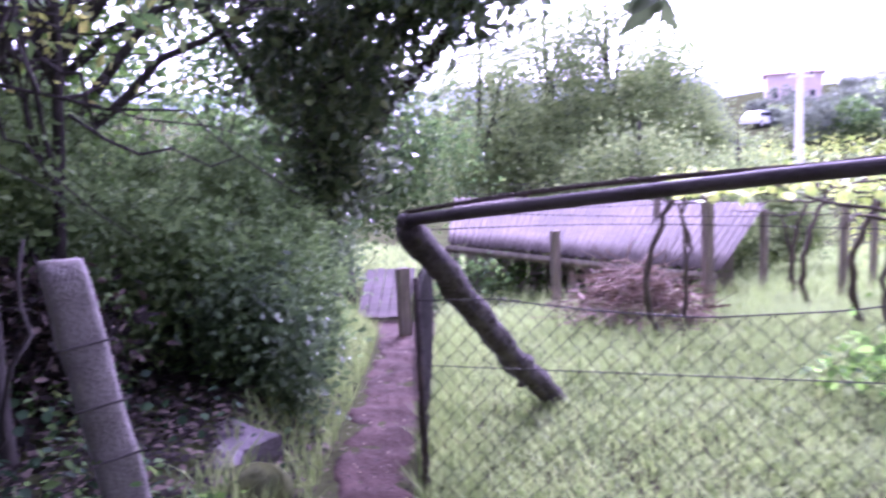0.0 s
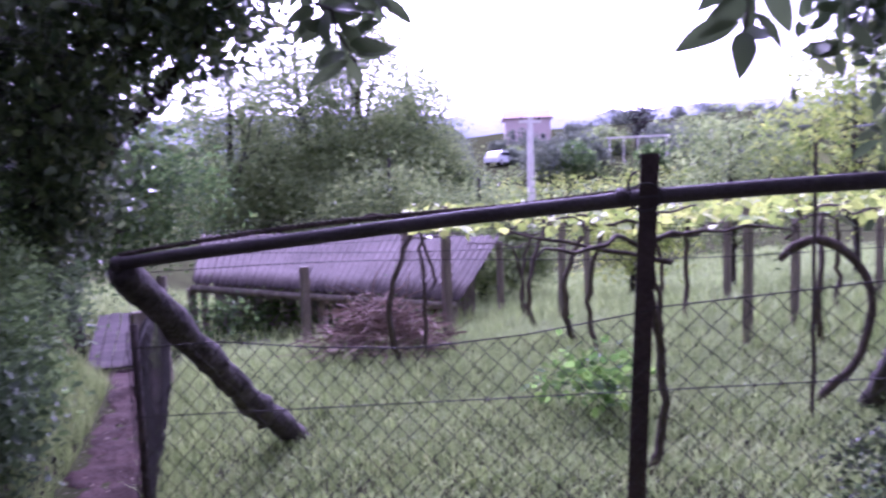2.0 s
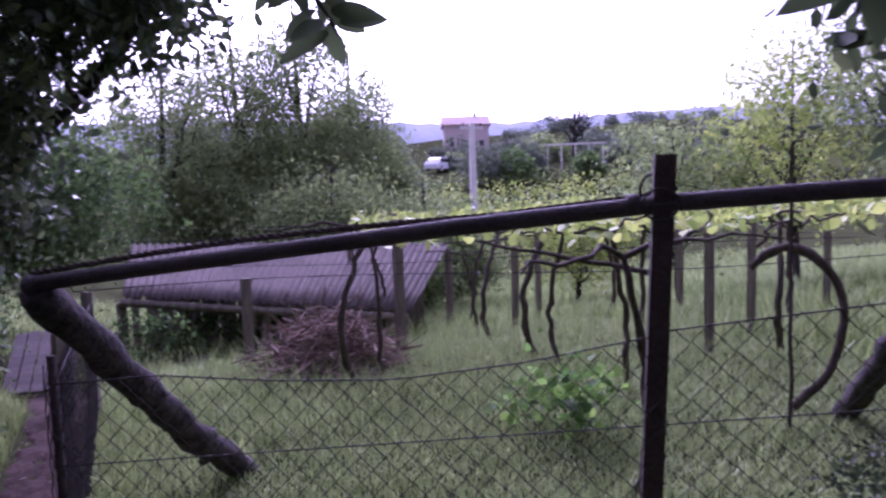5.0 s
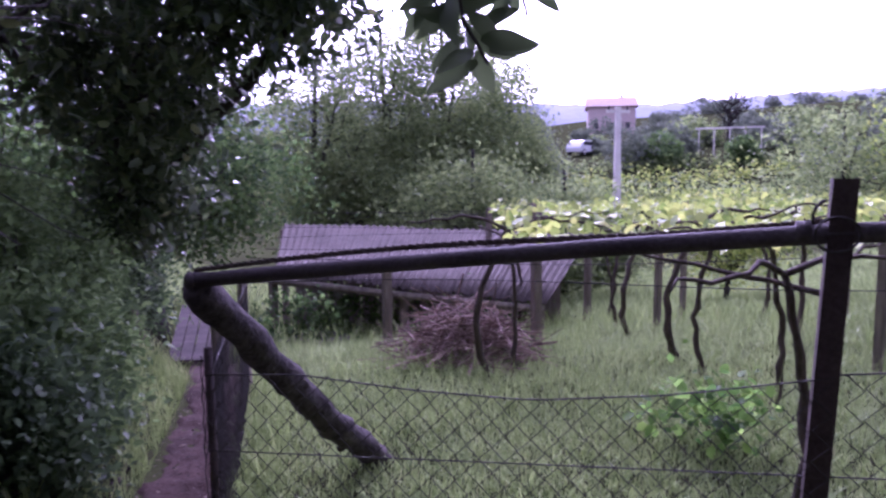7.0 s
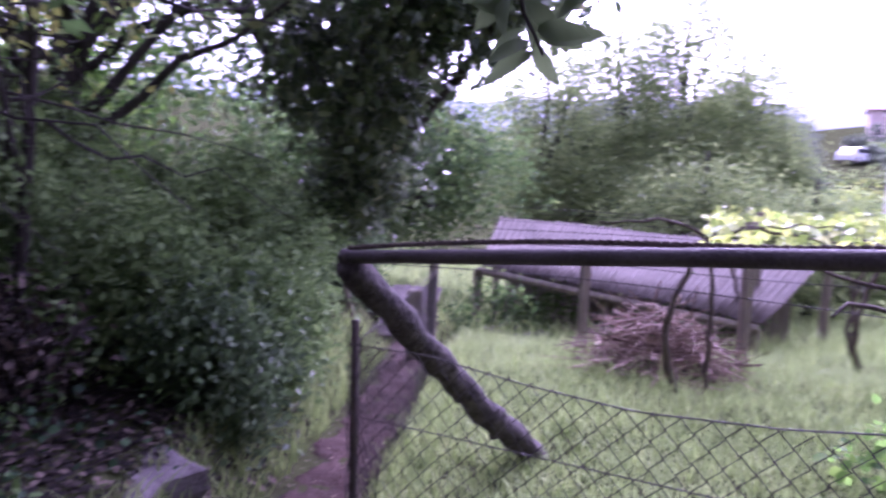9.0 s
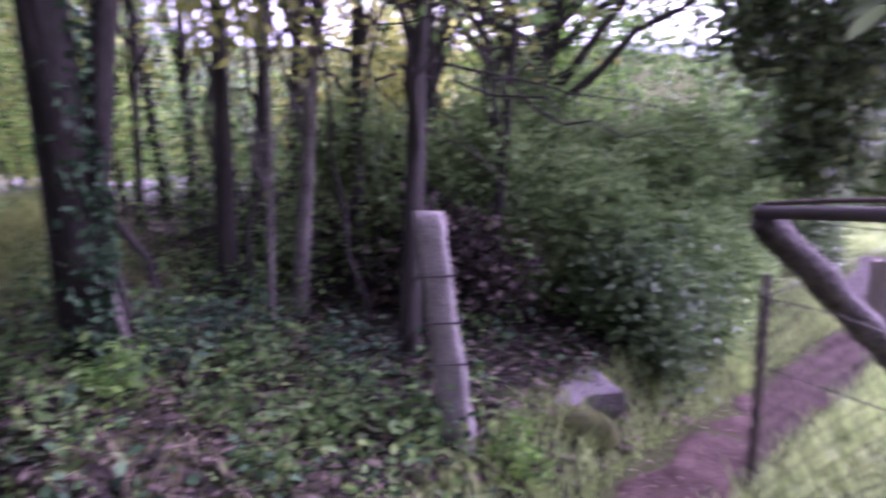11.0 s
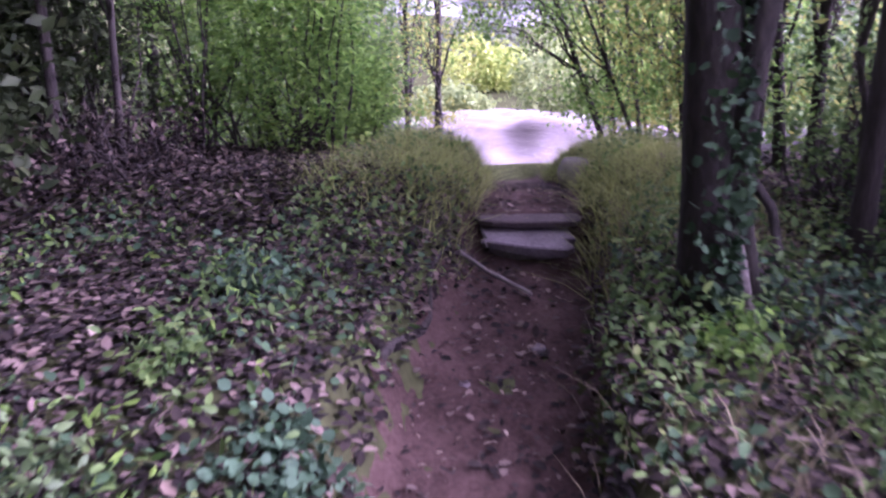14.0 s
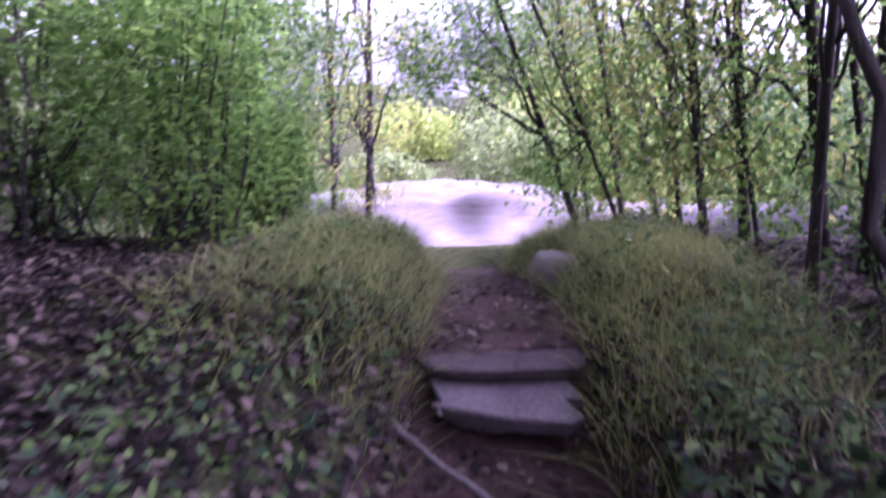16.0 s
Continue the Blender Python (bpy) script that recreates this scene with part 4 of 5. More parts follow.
def spray(place, n, seed, length, top):
    """Hanging twig with big lance-shaped leaves."""
    ob = empty("leaf_spray", "hanging twig with large dark lance-shaped leaves", "twig", "hanging leaf sprays")
    r = np.random.default_rng(seed)
    tip = Vector(place)
    line = bent(Vector(top), tip, 10, 0.02, seed)
    Bag().tube(line, [0.008 - 0.0005 * i for i in range(11)], 6).make("twig", M_BARK, ob)
    for i in range(n):
        k = 6.2 + (i * 3.75 / n)
        p = Vector(line[int(k)]).lerp(Vector(line[min(10, int(k) + 1)]), k - int(k))
        a = i * 2.4 + r.normal() * 0.4
        d = Vector((math.cos(a), 0.45 * math.sin(a), -0.5 + r.normal() * 0.5)).normalized()
        s = d.cross(Vector((-0.45 + r.normal() * 0.35, -0.85, 0.35 + r.normal() * 0.35))).normalized()
        nn = s.cross(d)
        L = length * r.uniform(0.75, 1.15)
        W = L * 0.2
        v, f = [], []
        for q in range(9):
            t = q / 8
            wd = W * math.sin(math.pi * min(1, 0.04 + t * 0.96)) ** 0.8 * (1.15 - 0.35 * t)
            c = p + d * (0.015 + L * t) - nn * L * 0.22 * t * t
            v += [c + s * wd + nn * wd * 0.25, c, c - s * wd + nn * wd * 0.25]
            if q:
                o_ = 3 * (q - 1)
                f += [(o_, o_ + 1, o_ + 4, o_ + 3), (o_ + 1, o_ + 2, o_ + 5, o_ + 4)]
        build("leaf", v, f, M_LAUREL, ob, smooth=True)


spray((0.52, 1.63, 1.845), 15, 130, 0.105, (0.4, 1.72, 2.3))
spray((0.45, 1.72, 1.95), 11, 134, 0.1, (0.35, 1.85, 2.4))
spray((0.62, 1.7, 1.95), 10, 136, 0.095, (0.45, 1.8, 2.4))
spray((1.06, 0.97, 1.765), 9, 131, 0.11, (1.2, 1.0, 2.3))
bough = empty("overhanging_bough", "dark bough overhead from which the leaf sprays hang", "bough")
Bag().tube(bent((3.55, 1.05, 2.4), (1.25, 1.0, 2.42), 8, 0.03, 5), [0.035 - 0.002 * i for i in range(9)], 8).make("limb", M_BARK, bough, smooth=True)
Bag().tube(bent((1.25, 1.0, 2.42), (0.3, 1.9, 2.52), 8, 0.02, 6), [0.019 - 0.001 * i for i in range(9)], 7).make("side_limb", M_BARK, bough, smooth=True)

# most clumps get the darkened leaf colour in place of tree shade
for i, (x, y, sz) in enumerate(((2.8, 1.75, 0.3), (3.25, 2.2, 0.34), (3.7, 1.7, 0.4), (3.15, 1.45, 0.34), (4.1, 2.3, 0.36))):
    bush("weed_clump", "low weeds at the bay tree foot, most darkened for its shade", x, y, 600 + i, [(0, 0, sz * 0.35, (sz * 1.1, sz, sz * 0.55))], 0.045, 60, 22, 0.09, M_SHADELEAF if i % 3 else M_BRAMBLE, group="rail end weeds", stems=4)
# ---- brambles beside the north path
for i, (x, y, m, s) in enumerate(((-0.98, 3.85, M_BRAMBLE, 0.36), (-1.0, 4.6, M_PALEBRAMBLE, 0.4), (-1.25, 4.1, M_PALEBRAMBLE, 0.55), (-1.3, 5.3, M_PALEBRAMBLE, 0.7), (-1.9, 3.9, M_PALEBRAMBLE, 0.75), (-1.6, 6.4, M_PALEBRAMBLE, 0.8), (-2.4, 5.2, M_PALEBRAMBLE, 0.95), (-1.35, 7.6, M_BRAMBLE, 0.65), (-2.6, 3.4, M_PALEBRAMBLE, 0.7))):
    bush("bramble", "dense bramble thicket with small serrated leaves", x, y, 140 + i, [(s * 0.1, -s * 0.2, s * 0.4, (s * 0.5, s * 0.6, s * 0.5)), (-s * 0.5, 0.1, s * 0.95, (s * 0.6, s * 0.7, s * 0.6)), (s * 0.05, s * 0.55, s * 0.75, (s * 0.4, s * 0.4, s * 0.45)), (-s * 0.3, -s * 0.5, s * 1.3, (s * 0.35, s * 0.35, s * 0.4))], 0.055, 52, 44, 0.1, m, lens=True, stems=10, group="path brambles", hollow=0.25)
for i, (x, y, s) in enumerate(((1.0, 9.3, 0.6), (0.2, 8.6, 0.5), (2.9, 9.5, 0.6), (1.9, 8.9, 0.35))):
    bush("nettle_clump", "dark green weeds in front of the shed", x, y, 160 + i, [(0, 0, s * 0.5, (s, s * 0.7, s * 0.7))], 0.07, 50, 26, 0.12, M_OAK, group="shed weeds")

# ---- woodland beside the west path
cp = empty("stone_post", "leaning pale granite post with dark tie marks", "post", "", (-0.98, 2.14, float(height(-0.98, 2.14))))
z = cp.location.z
b, lean_top = Bag(), Vector((-0.17, 0.06, 1.27 - z))
v, levels, corners = [], 22, 16
for q in range(levels + 1):
    t = q / levels
    c = Vector((0.02, 0.0, -0.3)).lerp(lean_top, t)
    half = (0.07 - 0.006 * t) * (0.9 if q == levels else 1)
    for i in range(corners):
        a = 2 * math.pi * i / corners
        cs, sn = math.cos(a), math.sin(a)
        d = Vector((math.copysign(abs(cs) ** 0.5, cs) * half, math.copysign(abs(sn) ** 0.5, sn) * half * 0.8, 0))
        v.append(c + d * (1 + 0.16 * noise.noise(Vector((cs * 1.5, sn * 1.5, t * 9))) + 0.06 * noise.noise(Vector((cs * 5, sn * 5, t * 30)))))
n = len(v)
f = [tuple(range(corners))[::-1], tuple(range(n - corners, n))] + [(q * corners + k, q * corners + (k + 1) % corners, (q + 1) * corners + (k + 1) % corners, (q + 1) * corners + k) for q in range(levels) for k in range(corners)]
b.add(v, f).make("shaft", M_GRANITE, cp, smooth=True, turn=pose(0, 0, 0, 0, 0, 38))
for zz in (1.02, 0.83, 0.66):
    t = (zz - z + 0.3) / (lean_top.z + 0.3)
    c = Vector((0.02, 0, -0.3)).lerp(lean_top, t)
    pts = [c + Vector((sx * 0.076, sy * 0.064, 0.006 * sx)) for sx, sy in ((-1, -1), (1, -1), (1, 1), (-1, 1), (-1, -1))]
    Bag().tube(pts, 0.0045, 5).make("wire_tie", M_WIRE, cp, turn=pose(0, 0, 0, 0, 0, 38))

trunk = tree("woodland_tree", "thick dark tree trunk wrapped in ivy beside the path", -2.15, 1.05, 170, 5.6, 0.104, [(0, 0.3, 4.6, (1.6, 1.5, 0.9)), (-0.9, 1.2, 4.0, (1.4, 1.2, 0.8))], 0.1, 80, 24, 0.22, M_OAK, M_TRUNK, lean=(-0.3, -0.2), limbs=10)
Bag().tube([(0.06, 0.08, -0.1), (0.08, 0.1, 0.6), (0.09, 0.17, 1.3), (0.12, 0.3, 2.2), (0.2, 0.5, 3.6)], [0.06, 0.05, 0.05, 0.045, 0.03], 10, 0.08).make("second_stem", M_TRUNK, trunk, smooth=True)
Bag().tube([(0.05, 0.07, 0.5), (0.1, 0.1, 0.34), (0.12, 0.13, 0.22), (0.16, 0.14, 0.1), (0.18, 0.17, 0.0), (0.22, 0.18, -0.2)], [0.02, 0.028, 0.024, 0.026, 0.022, 0.02], 10, 0.14).make("bare_root", M_PALE, trunk, "pale bare root", True)
Bag().tube([(-0.0, 0.09, 0.75), (0.06, 0.13, 0.5), (0.1, 0.17, 0.25), (0.16, 0.2, -0.05)], [0.04, 0.034, 0.03, 0.028], 10, 0.15).make("buttress_root", M_TRUNK, trunk, smooth=True)
for i, (a, turn, rad) in enumerate(((0.9, 0.5, 0.013), (0.2, -0.4, 0.01), (1.5, 0.7, 0.016))):
    line = []
    for k in range(14):
        t = k / 13
        b = a + turn * t + 0.25 * math.sin(5 * t + i)
        reach = 0.135 - 0.03 * t + 0.05 * max(0, 0.2 - t)
        line.append((-0.3 * 2.6 * t / 5.6 + reach * math.cos(b), -0.2 * 2.6 * t / 5.6 + reach * math.sin(b), -0.1 + 2.6 * t))
    Bag().tube(line, [rad * (1.15 - 0.4 * k / 13) for k in range(14)], 7, 0.15).make("ivy_stem", M_BARK if i % 2 else M_PALE, trunk, "old woody ivy stem", True)
r = np.random.default_rng(171)
pp = []
for i in range(1100):
    zz = abs(r.normal()) * 0.8
    a = r.normal() * 0.8 + 1.1
    pp.append((-2.12 + 0.03 - 0.04 * zz + 0.14 * math.cos(a), 1.06 + 0.14 * math.sin(a), 0.62 + zz))
lv, lf = leaf_arrays(np.array(pp), 0.042, 0.036, 0.4, 0.0, True, r)
tagged(fast("trunk_ivy", lv, lf, M_IVY), "dark ivy climbing the tree trunk", "ivy", kind="stuff")

for i, (x, y, top, rad, m, ln) in enumerate(((-1.62, 2.52, 4.0, 0.05, M_BARK, (0.05, 0.0)), (-2.35, 2.3, 4.2, 0.045, M_PALE, (0.1, 0.15)), (-2.22, 1.98, 3.4, 0.02, M_PALE, (0.05, 0.0)), (-2.9, 2.1, 4.6, 0.055, M_BARK, (0.1, 0.1)), (-1.95, 2.75, 4.2, 0.035, M_BARK, (0.2, 0.2)),
                                            (-2.6, 3.0, 4.5, 0.05, M_BARK, (-0.1, 0.2)), (-3.3, 2.7, 4.8, 0.05, M_BARK, (0.1, 0.3)), (-3.9, 3.4, 5.0, 0.06, M_BARK, (0.1, 0)), (-2.0, 3.5, 4.0, 0.035, M_BARK, (0.2, 0)),
                                            (-4.6, 2.8, 4.5, 0.045, M_BARK, (0.2, -0.1)), (-3.2, 4.2, 5.0, 0.06, M_BARK, (0, 0)), (-4.2, 2.3, 4.0, 0.03, M_BARK, (0.1, 0.1)), (-5.2, 3.6, 4.5, 0.05, M_BARK, (0, 0)))):
    tree("sapling", "pale-barked young tree in the thicket" if m is M_PALE else "thin dark woodland sapling", x, y, 180 + i, top, rad, [(ln[0], ln[1], top * 0.86, (1.0, 0.9, 0.75)), (ln[0] * 0.6, ln[1] * 0.6, top * 0.55, (0.7, 0.6, 0.5))], 0.075, 46, 16, 0.17, (M_OAK, M_OAK, M_YELLOW)[i % 3], m, ln, 8, group="woodland saplings", hollow=0.1)
for i, (x, y, top, rad) in enumerate(((-8.65, 0.28, 4.2, 0.045), (-9.3, -0.1, 4.0, 0.045), (-6.3, 1.88, 3.6, 0.028), (-6.2, 2.2, 3.4, 0.022), (-6.5, 2.7, 3.8, 0.03), (-5.5, 2.5, 3.6, 0.026), (-5.4, 2.68, 3.8, 0.035), (-4.78, 2.72, 3.8, 0.045), (-5.9, 2.05, 3.2, 0.018), (-7.0, 3.0, 3.8, 0.03), (-6.0, 3.1, 3.4, 0.022), (-7.4, 2.3, 3.0, 0.022), (-5.1, 2.25, 3.0, 0.016), (-5.7, 2.35, 3.3, 0.02), (-6.7, 2.05, 3.2, 0.018), (-5.0, 3.2, 3.8, 0.03), (-4.9, 2.5, 2.8, 0.014), (-7.8, 3.4, 4.0, 0.035), (-6.9, 2.5, 3.0, 0.018))):
    lx, ly = ((-0.1, 0.05) if i < 2 else (-0.3, -1.25) if i in (2, 8) else (-0.3, -0.8) if i == 4 else (-0.25, -0.4))
    tree("thin_tree", "slender leafy tree at the edge of the clearing", x, y, 200 + i, top, rad, [(lx, ly, top * 0.82, (0.75, 0.7, 0.75)), (lx * 0.6, ly * 0.6, top * 0.55, (0.8, 0.75, 0.5)), (lx * 0.4, ly * 0.4, top * 0.36, (0.7, 0.7, 0.4)), (lx * 0.2, ly * 0.2, top * 0.16, (0.45, 0.45, 0.3))] + ([(0.3, 0.1, top * 0.45, (1.0, 0.7, 0.6))] if i < 2 else [(lx * 0.8, ly, 1.35, (0.6, 0.5, 0.3))] if i in (2, 4, 8) else []), 0.055, 24, 15, 0.12, M_BRIGHT if i % 3 else M_YELLOW, M_BARK, (lx, ly), 12, group="clearing edge trees", hollow=0.1)
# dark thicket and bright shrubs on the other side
for i, (x, y, s, m) in enumerate(((-5.4, -0.75, 0.72, M_BRIGHT), (-6.5, -0.5, 0.48, M_BRIGHT), (-5.6, -1.7, 0.95, M_BRIGHT), (-6.8, -1.2, 1.0, M_BRIGHT), (-4.9, -2.4, 0.9, M_SHADELEAF), (-7.6, -0.7, 0.7, M_OAK))):
    bush("leafy_shrub", "bright green leafy shrub above the leaf-covered bank", x, y, 220 + i, [(0, 0, s * 0.8, (s * 0.9, s * 0.8, s * 0.8)), (-0.1, 0.0, s * 1.7, (s * 0.9, s * 0.8, s * 0.7))], 0.06, 85, 34, 0.1, m, lens=True, stems=12, group="bank shrubs", hollow=0.1, flat=0.5)
for i, (x, y, top, rad, m) in enumerate(((-4.4, -2.3, 4.5, 0.035, M_OAK), (-4.5, -1.9, 4.2, 0.025, M_OAK), (-5.2, -3.0, 5.0, 0.07, M_OAK), (-6.4, -2.4, 5.0, 0.06, M_BRIGHT), (-3.6, -3.2, 4.8, 0.06, M_OAK), (-7.6, -1.6, 4.6, 0.05, M_OAK), (-2.4, -3.0, 4.6, 0.05, M_OAK), (-8.4, -0.9, 4.0, 0.05, M_OAK), (-6.0, -4.4, 5.5, 0.08, M_OAK), (-4.2, -4.6, 5.5, 0.08, M_OAK))):
    tree("thicket_tree", "dark thin-stemmed tree in the thicket", x, y, 240 + i, top, rad, [(0, 0.1, top * 0.8, (1.4, 1.2, 0.9)), (0.1, 0.2, top * 0.5, (0.9, 0.9, 0.6))], 0.1, 60, 20, 0.22, m, M_BARK, (0.1, 0.2), 10, group="thicket trees", hollow=0.15)
# taller trees, mostly out of view, added so their crowns shade the path
for i, (x, y, top, cx, cy, cz, rad) in enumerate(((-3.2, -3.6, 6.4, 0.6, 2.4, 4.9, (2.0, 1.7, 0.9)), (-5.6, -3.8, 6.8, 0.4, 2.4, 5.2, (2.2, 1.9, 1.0)), (-1.0, -2.6, 6.2, 0.2, 0.9, 4.9, (1.9, 1.6, 0.9)), (1.6, -3.0, 6.0, 0.2, 0.7, 4.4, (2.0, 1.5, 1.2)), (3.8, -2.2, 6.2, 0.0, 0.4, 4.2, (1.9, 1.5, 1.4)), (6.4, -1.6, 6.4, 0.0, 0.2, 4.4, (2.0, 1.6, 1.6)), (2.6, -5.2, 7.0, 0.0, 0.0, 4.8, (2.6, 1.8, 1.8)), (-2.4, -6.0, 7.0, 0.0, 0.0, 4.8, (2.6, 1.8, 1.8)), (-4.0, -4.6, 7.0, 0.0, 0.8, 5.0, (2.4, 1.8, 1.3)), (1.5, -1.7, 5.6, -0.9, 1.3, 4.1, (1.9, 1.5, 0.6)), (-0.6, -4.0, 6.5, 0.5, 0.8, 4.6, (2.2, 1.6, 1.2)), (-4.6, -3.5, 5.6, 0.3, 2.2, 4.0, (1.5, 1.1, 0.7)), (-1.4, -3.6, 5.2, 0.5, 3.0, 3.7, (1.3, 1.0, 0.5)), (0.5, -3.2, 5.2, 0.2, 2.6, 3.7, (1.3, 0.9, 0.5)), (-2.4, -3.4, 5.4, 0.3, 2.1, 3.9, (1.5, 1.1, 0.6)))):
    tree("shade_oak", "tall oak added to shade the path, mostly out of view", x, y, 520 + i, top, 0.1, [(cx, cy, cz, rad), (cx * 0.4 - 0.4, cy * 0.4 - 0.3, cz + 0.5, (rad[0] * 0.8, rad[1] * 0.8, rad[2]))], 0.19, 150, 24, 0.3, M_OAK, M_BARK, (0.1, 0.1), 14, group="canopy trees", hollow=0.1)
# two more unseen crowns that cut sky light on the junction and bank
for i, (x, y, top, cx, cy, cz, rad) in enumerate(((3.4, -0.6, 5.4, -1.2, 1.5, 4.0, (1.6, 1.1, 0.4)), (-2.6, -3.1, 5.8, 1.0, 2.4, 4.1, (1.4, 0.8, 0.4)))):
    tree("shade_oak", "leafy tree with an unseen crown set to shade the path junction", x, y, 560 + i, top, 0.09, [(cx, cy, cz, rad), (cx * 0.8, cy * 0.8, cz + 0.5, rad)], 0.1, 150, 26, 0.15, M_OAK, M_BARK, (-0.2, 0.2), 12, lens=True, group="canopy trees", hollow=0.1)
# bushes behind the viewpoint, south and east, are unseen light blockers
for i, (x, y, s, m) in enumerate(((-4.6, 4.8, 0.9, M_YELLOW), (-3.4, 5.6, 1.2, M_BRIGHT), (-5.4, 6.2, 1.5, M_YELLOW), (-2.8, 7.4, 1.4, M_OAK), (-4.4, 8.6, 1.8, M_OAK), (-7.4, 8.4, 2.0, M_WILLOW), (-3.4, -3.0, 0.8, M_SHADELEAF), (-4.4, -3.4, 1.0, M_SHADELEAF), (-2.2, -3.4, 0.8, M_SHADELEAF), (-5.6, -3.8, 1.2, M_SHADELEAF), (-0.6, -3.2, 1.0, M_OAK), (1.2, -2.6, 0.9, M_OAK), (3.0, -2.4, 1.0, M_OAK), (4.8, -1.8, 1.0, M_OAK), (-2.0, -4.8, 1.3, M_OAK), (0.6, -4.8, 1.4, M_OAK), (-7.2, -3.8, 1.6, M_OAK), (-8.6, -2.8, 1.4, M_OAK), (-9.8, -4.6, 1.8, M_OAK), (-6.4, -5.8, 1.8, M_OAK), (-11.2, -3.0, 1.6, M_OAK), (-3.6, -6.4, 1.7, M_OAK), (-3.0, -2.4, 0.55, M_SHADELEAF), (-4.9, -2.9, 0.7, M_SHADELEAF), (5.2, 0.3, 1.2, M_OAK), (6.6, 1.3, 1.5, M_OAK), (4.5, -0.8, 1.0, M_OAK), (8.2, 2.2, 1.6, M_OAK))):
    bush("understorey_bush", "leafy understorey bush, some unseen and added to block light", x, y, 540 + i, [(0, 0, s * 0.7, (s * 0.9, s * 0.9, s * 0.8)), (0.2, 0.1, s * 1.5, (s * 0.8, s * 0.8, s * 0.7))], 0.1, 70, 22, 0.16, m, stems=7, group="understorey", hollow=0.2)
bush("dead_brush", "heap of dark dead brush and leaves between the saplings", -2.0, 3.1, 700, [(0.25, 0.0, 0.2, (0.35, 0.3, 0.36)), (-0.4, 0.1, 0.3, (0.6, 0.5, 0.45)), (-1.1, 0.3, 0.25, (0.6, 0.5, 0.45))], 0.06, 60, 30, 0.1, M_LITTER, lens=True, stems=34, category="brush", hollow=0.1)
for i, (x, y, s) in enumerate(((-4.0, -1.9, 0.42), (-3.3, -2.3, 0.4), (-4.7, -1.8, 0.4), (-2.6, -2.5, 0.4))):
    bush("dead_brush", "low tangle of brown dead stems at the bank top", x, y, 720 + i, [(0, 0, s * 0.45, (s * 1.3, s, s * 0.6))], 0.05, 50, 16, 0.1, M_LITTER, stems=30, category="brush", hollow=0.1, group="bank brush")
# shrubs that screen the wood behind the trunk
for i, (x, y, s, m) in enumerate(((-2.9, 2.75, 0.45, M_PALEBRAMBLE), (-3.7, 2.5, 0.45, M_OAK), (-3.3, 3.4, 0.6, M_PALEBRAMBLE), (-4.6, 3.9, 0.7, M_YELLOW))):
    bush("wood_shrub", "loose grey-green shrub between the woodland stems", x, y, 740 + i, [(0, 0, s * 0.7, (s, s * 0.9, s * 0.7)), (0.1, 0.1, s * 1.7, (s * 1.1, s, s * 0.9))], 0.055, 42, 15, 0.13, m, stems=12, group="wood shrubs", hollow=0.1)
# tall herbs round the tree foot and the stone post
for i, (x, y, s, m) in enumerate(((-1.95, 1.35, 0.2, M_EDGEIVY), (-1.8, 1.62, 0.17, M_OAK), (-2.05, 1.8, 0.24, M_EDGEIVY), (-1.55, 1.35, 0.12, M_OAK), (-1.35, 1.7, 0.16, M_OAK), (-1.6, 2.05, 0.2, M_EDGEIVY), (-1.1, 1.95, 0.15, M_OAK), (-0.85, 2.3, 0.15, M_BRIGHT), (-2.2, 1.4, 0.22, M_OAK), (-1.2, 1.3, 0.11, M_OAK), (-1.75, 1.05, 0.12, M_BRIGHT),
                                  (-0.9, -0.75, 0.13, M_OAK), (-1.3, -1.0, 0.13, M_BRAMBLE), (-1.7, -0.75, 0.13, M_OAK), (-0.6, -1.1, 0.13, M_BRAMBLE), (-2.2, -0.6, 0.12, M_EDGEIVY), (-1.1, -1.4, 0.16, M_OAK))):
    bush("herb_clump", "clump of leafy woodland herbs", x, y, 760 + i, [(0, 0, s * 0.6, (s, s, s * 0.8))], 0.042, 26, 10, 0.05, m, lens=True, stems=9, group="woodland herb clumps", hollow=0.15, category="herb")
# young broad-leaved plant at the foot of the bank
seedling = empty("broadleaf_seedling", "young plant with broad pale green leaves on the bank", "plant", "", (-1.0, -1.28, float(height(-1.0, -1.28))))
Bag().tube([(0, 0, -0.03), (0.01, 0, 0.1), (0.015, 0.01, 0.2)], [0.005, 0.004, 0.003], 6).make("stem", M_VINE, seedling)
for i in range(7):
    a = i * 2.4
    d, side = Vector((math.cos(a), math.sin(a), 0.15 - 0.06 * i)).normalized(), Vector((-math.sin(a), math.cos(a), 0))
    start, v, f = Vector((0.012, 0.005, 0.2 - 0.02 * i)), [], []
    for q in range(8):
        t = q / 7
        w = 0.026 * math.sin(math.pi * min(1, 0.04 + 0.96 * t)) ** 0.8
        c = start + d * 0.13 * t + Vector((0, 0, -0.03 * t * t))
        v += [c + side * w + Vector((0, 0, 0.3 * w)), c, c - side * w + Vector((0, 0, 0.3 * w))]
        if q:
            o_ = 3 * (q - 1)
            f += [(o_, o_ + 1, o_ + 4, o_ + 3), (o_ + 1, o_ + 2, o_ + 5, o_ + 4)]
    build("leaf", v, f, M_PALEBRAMBLE, seedling, smooth=True)
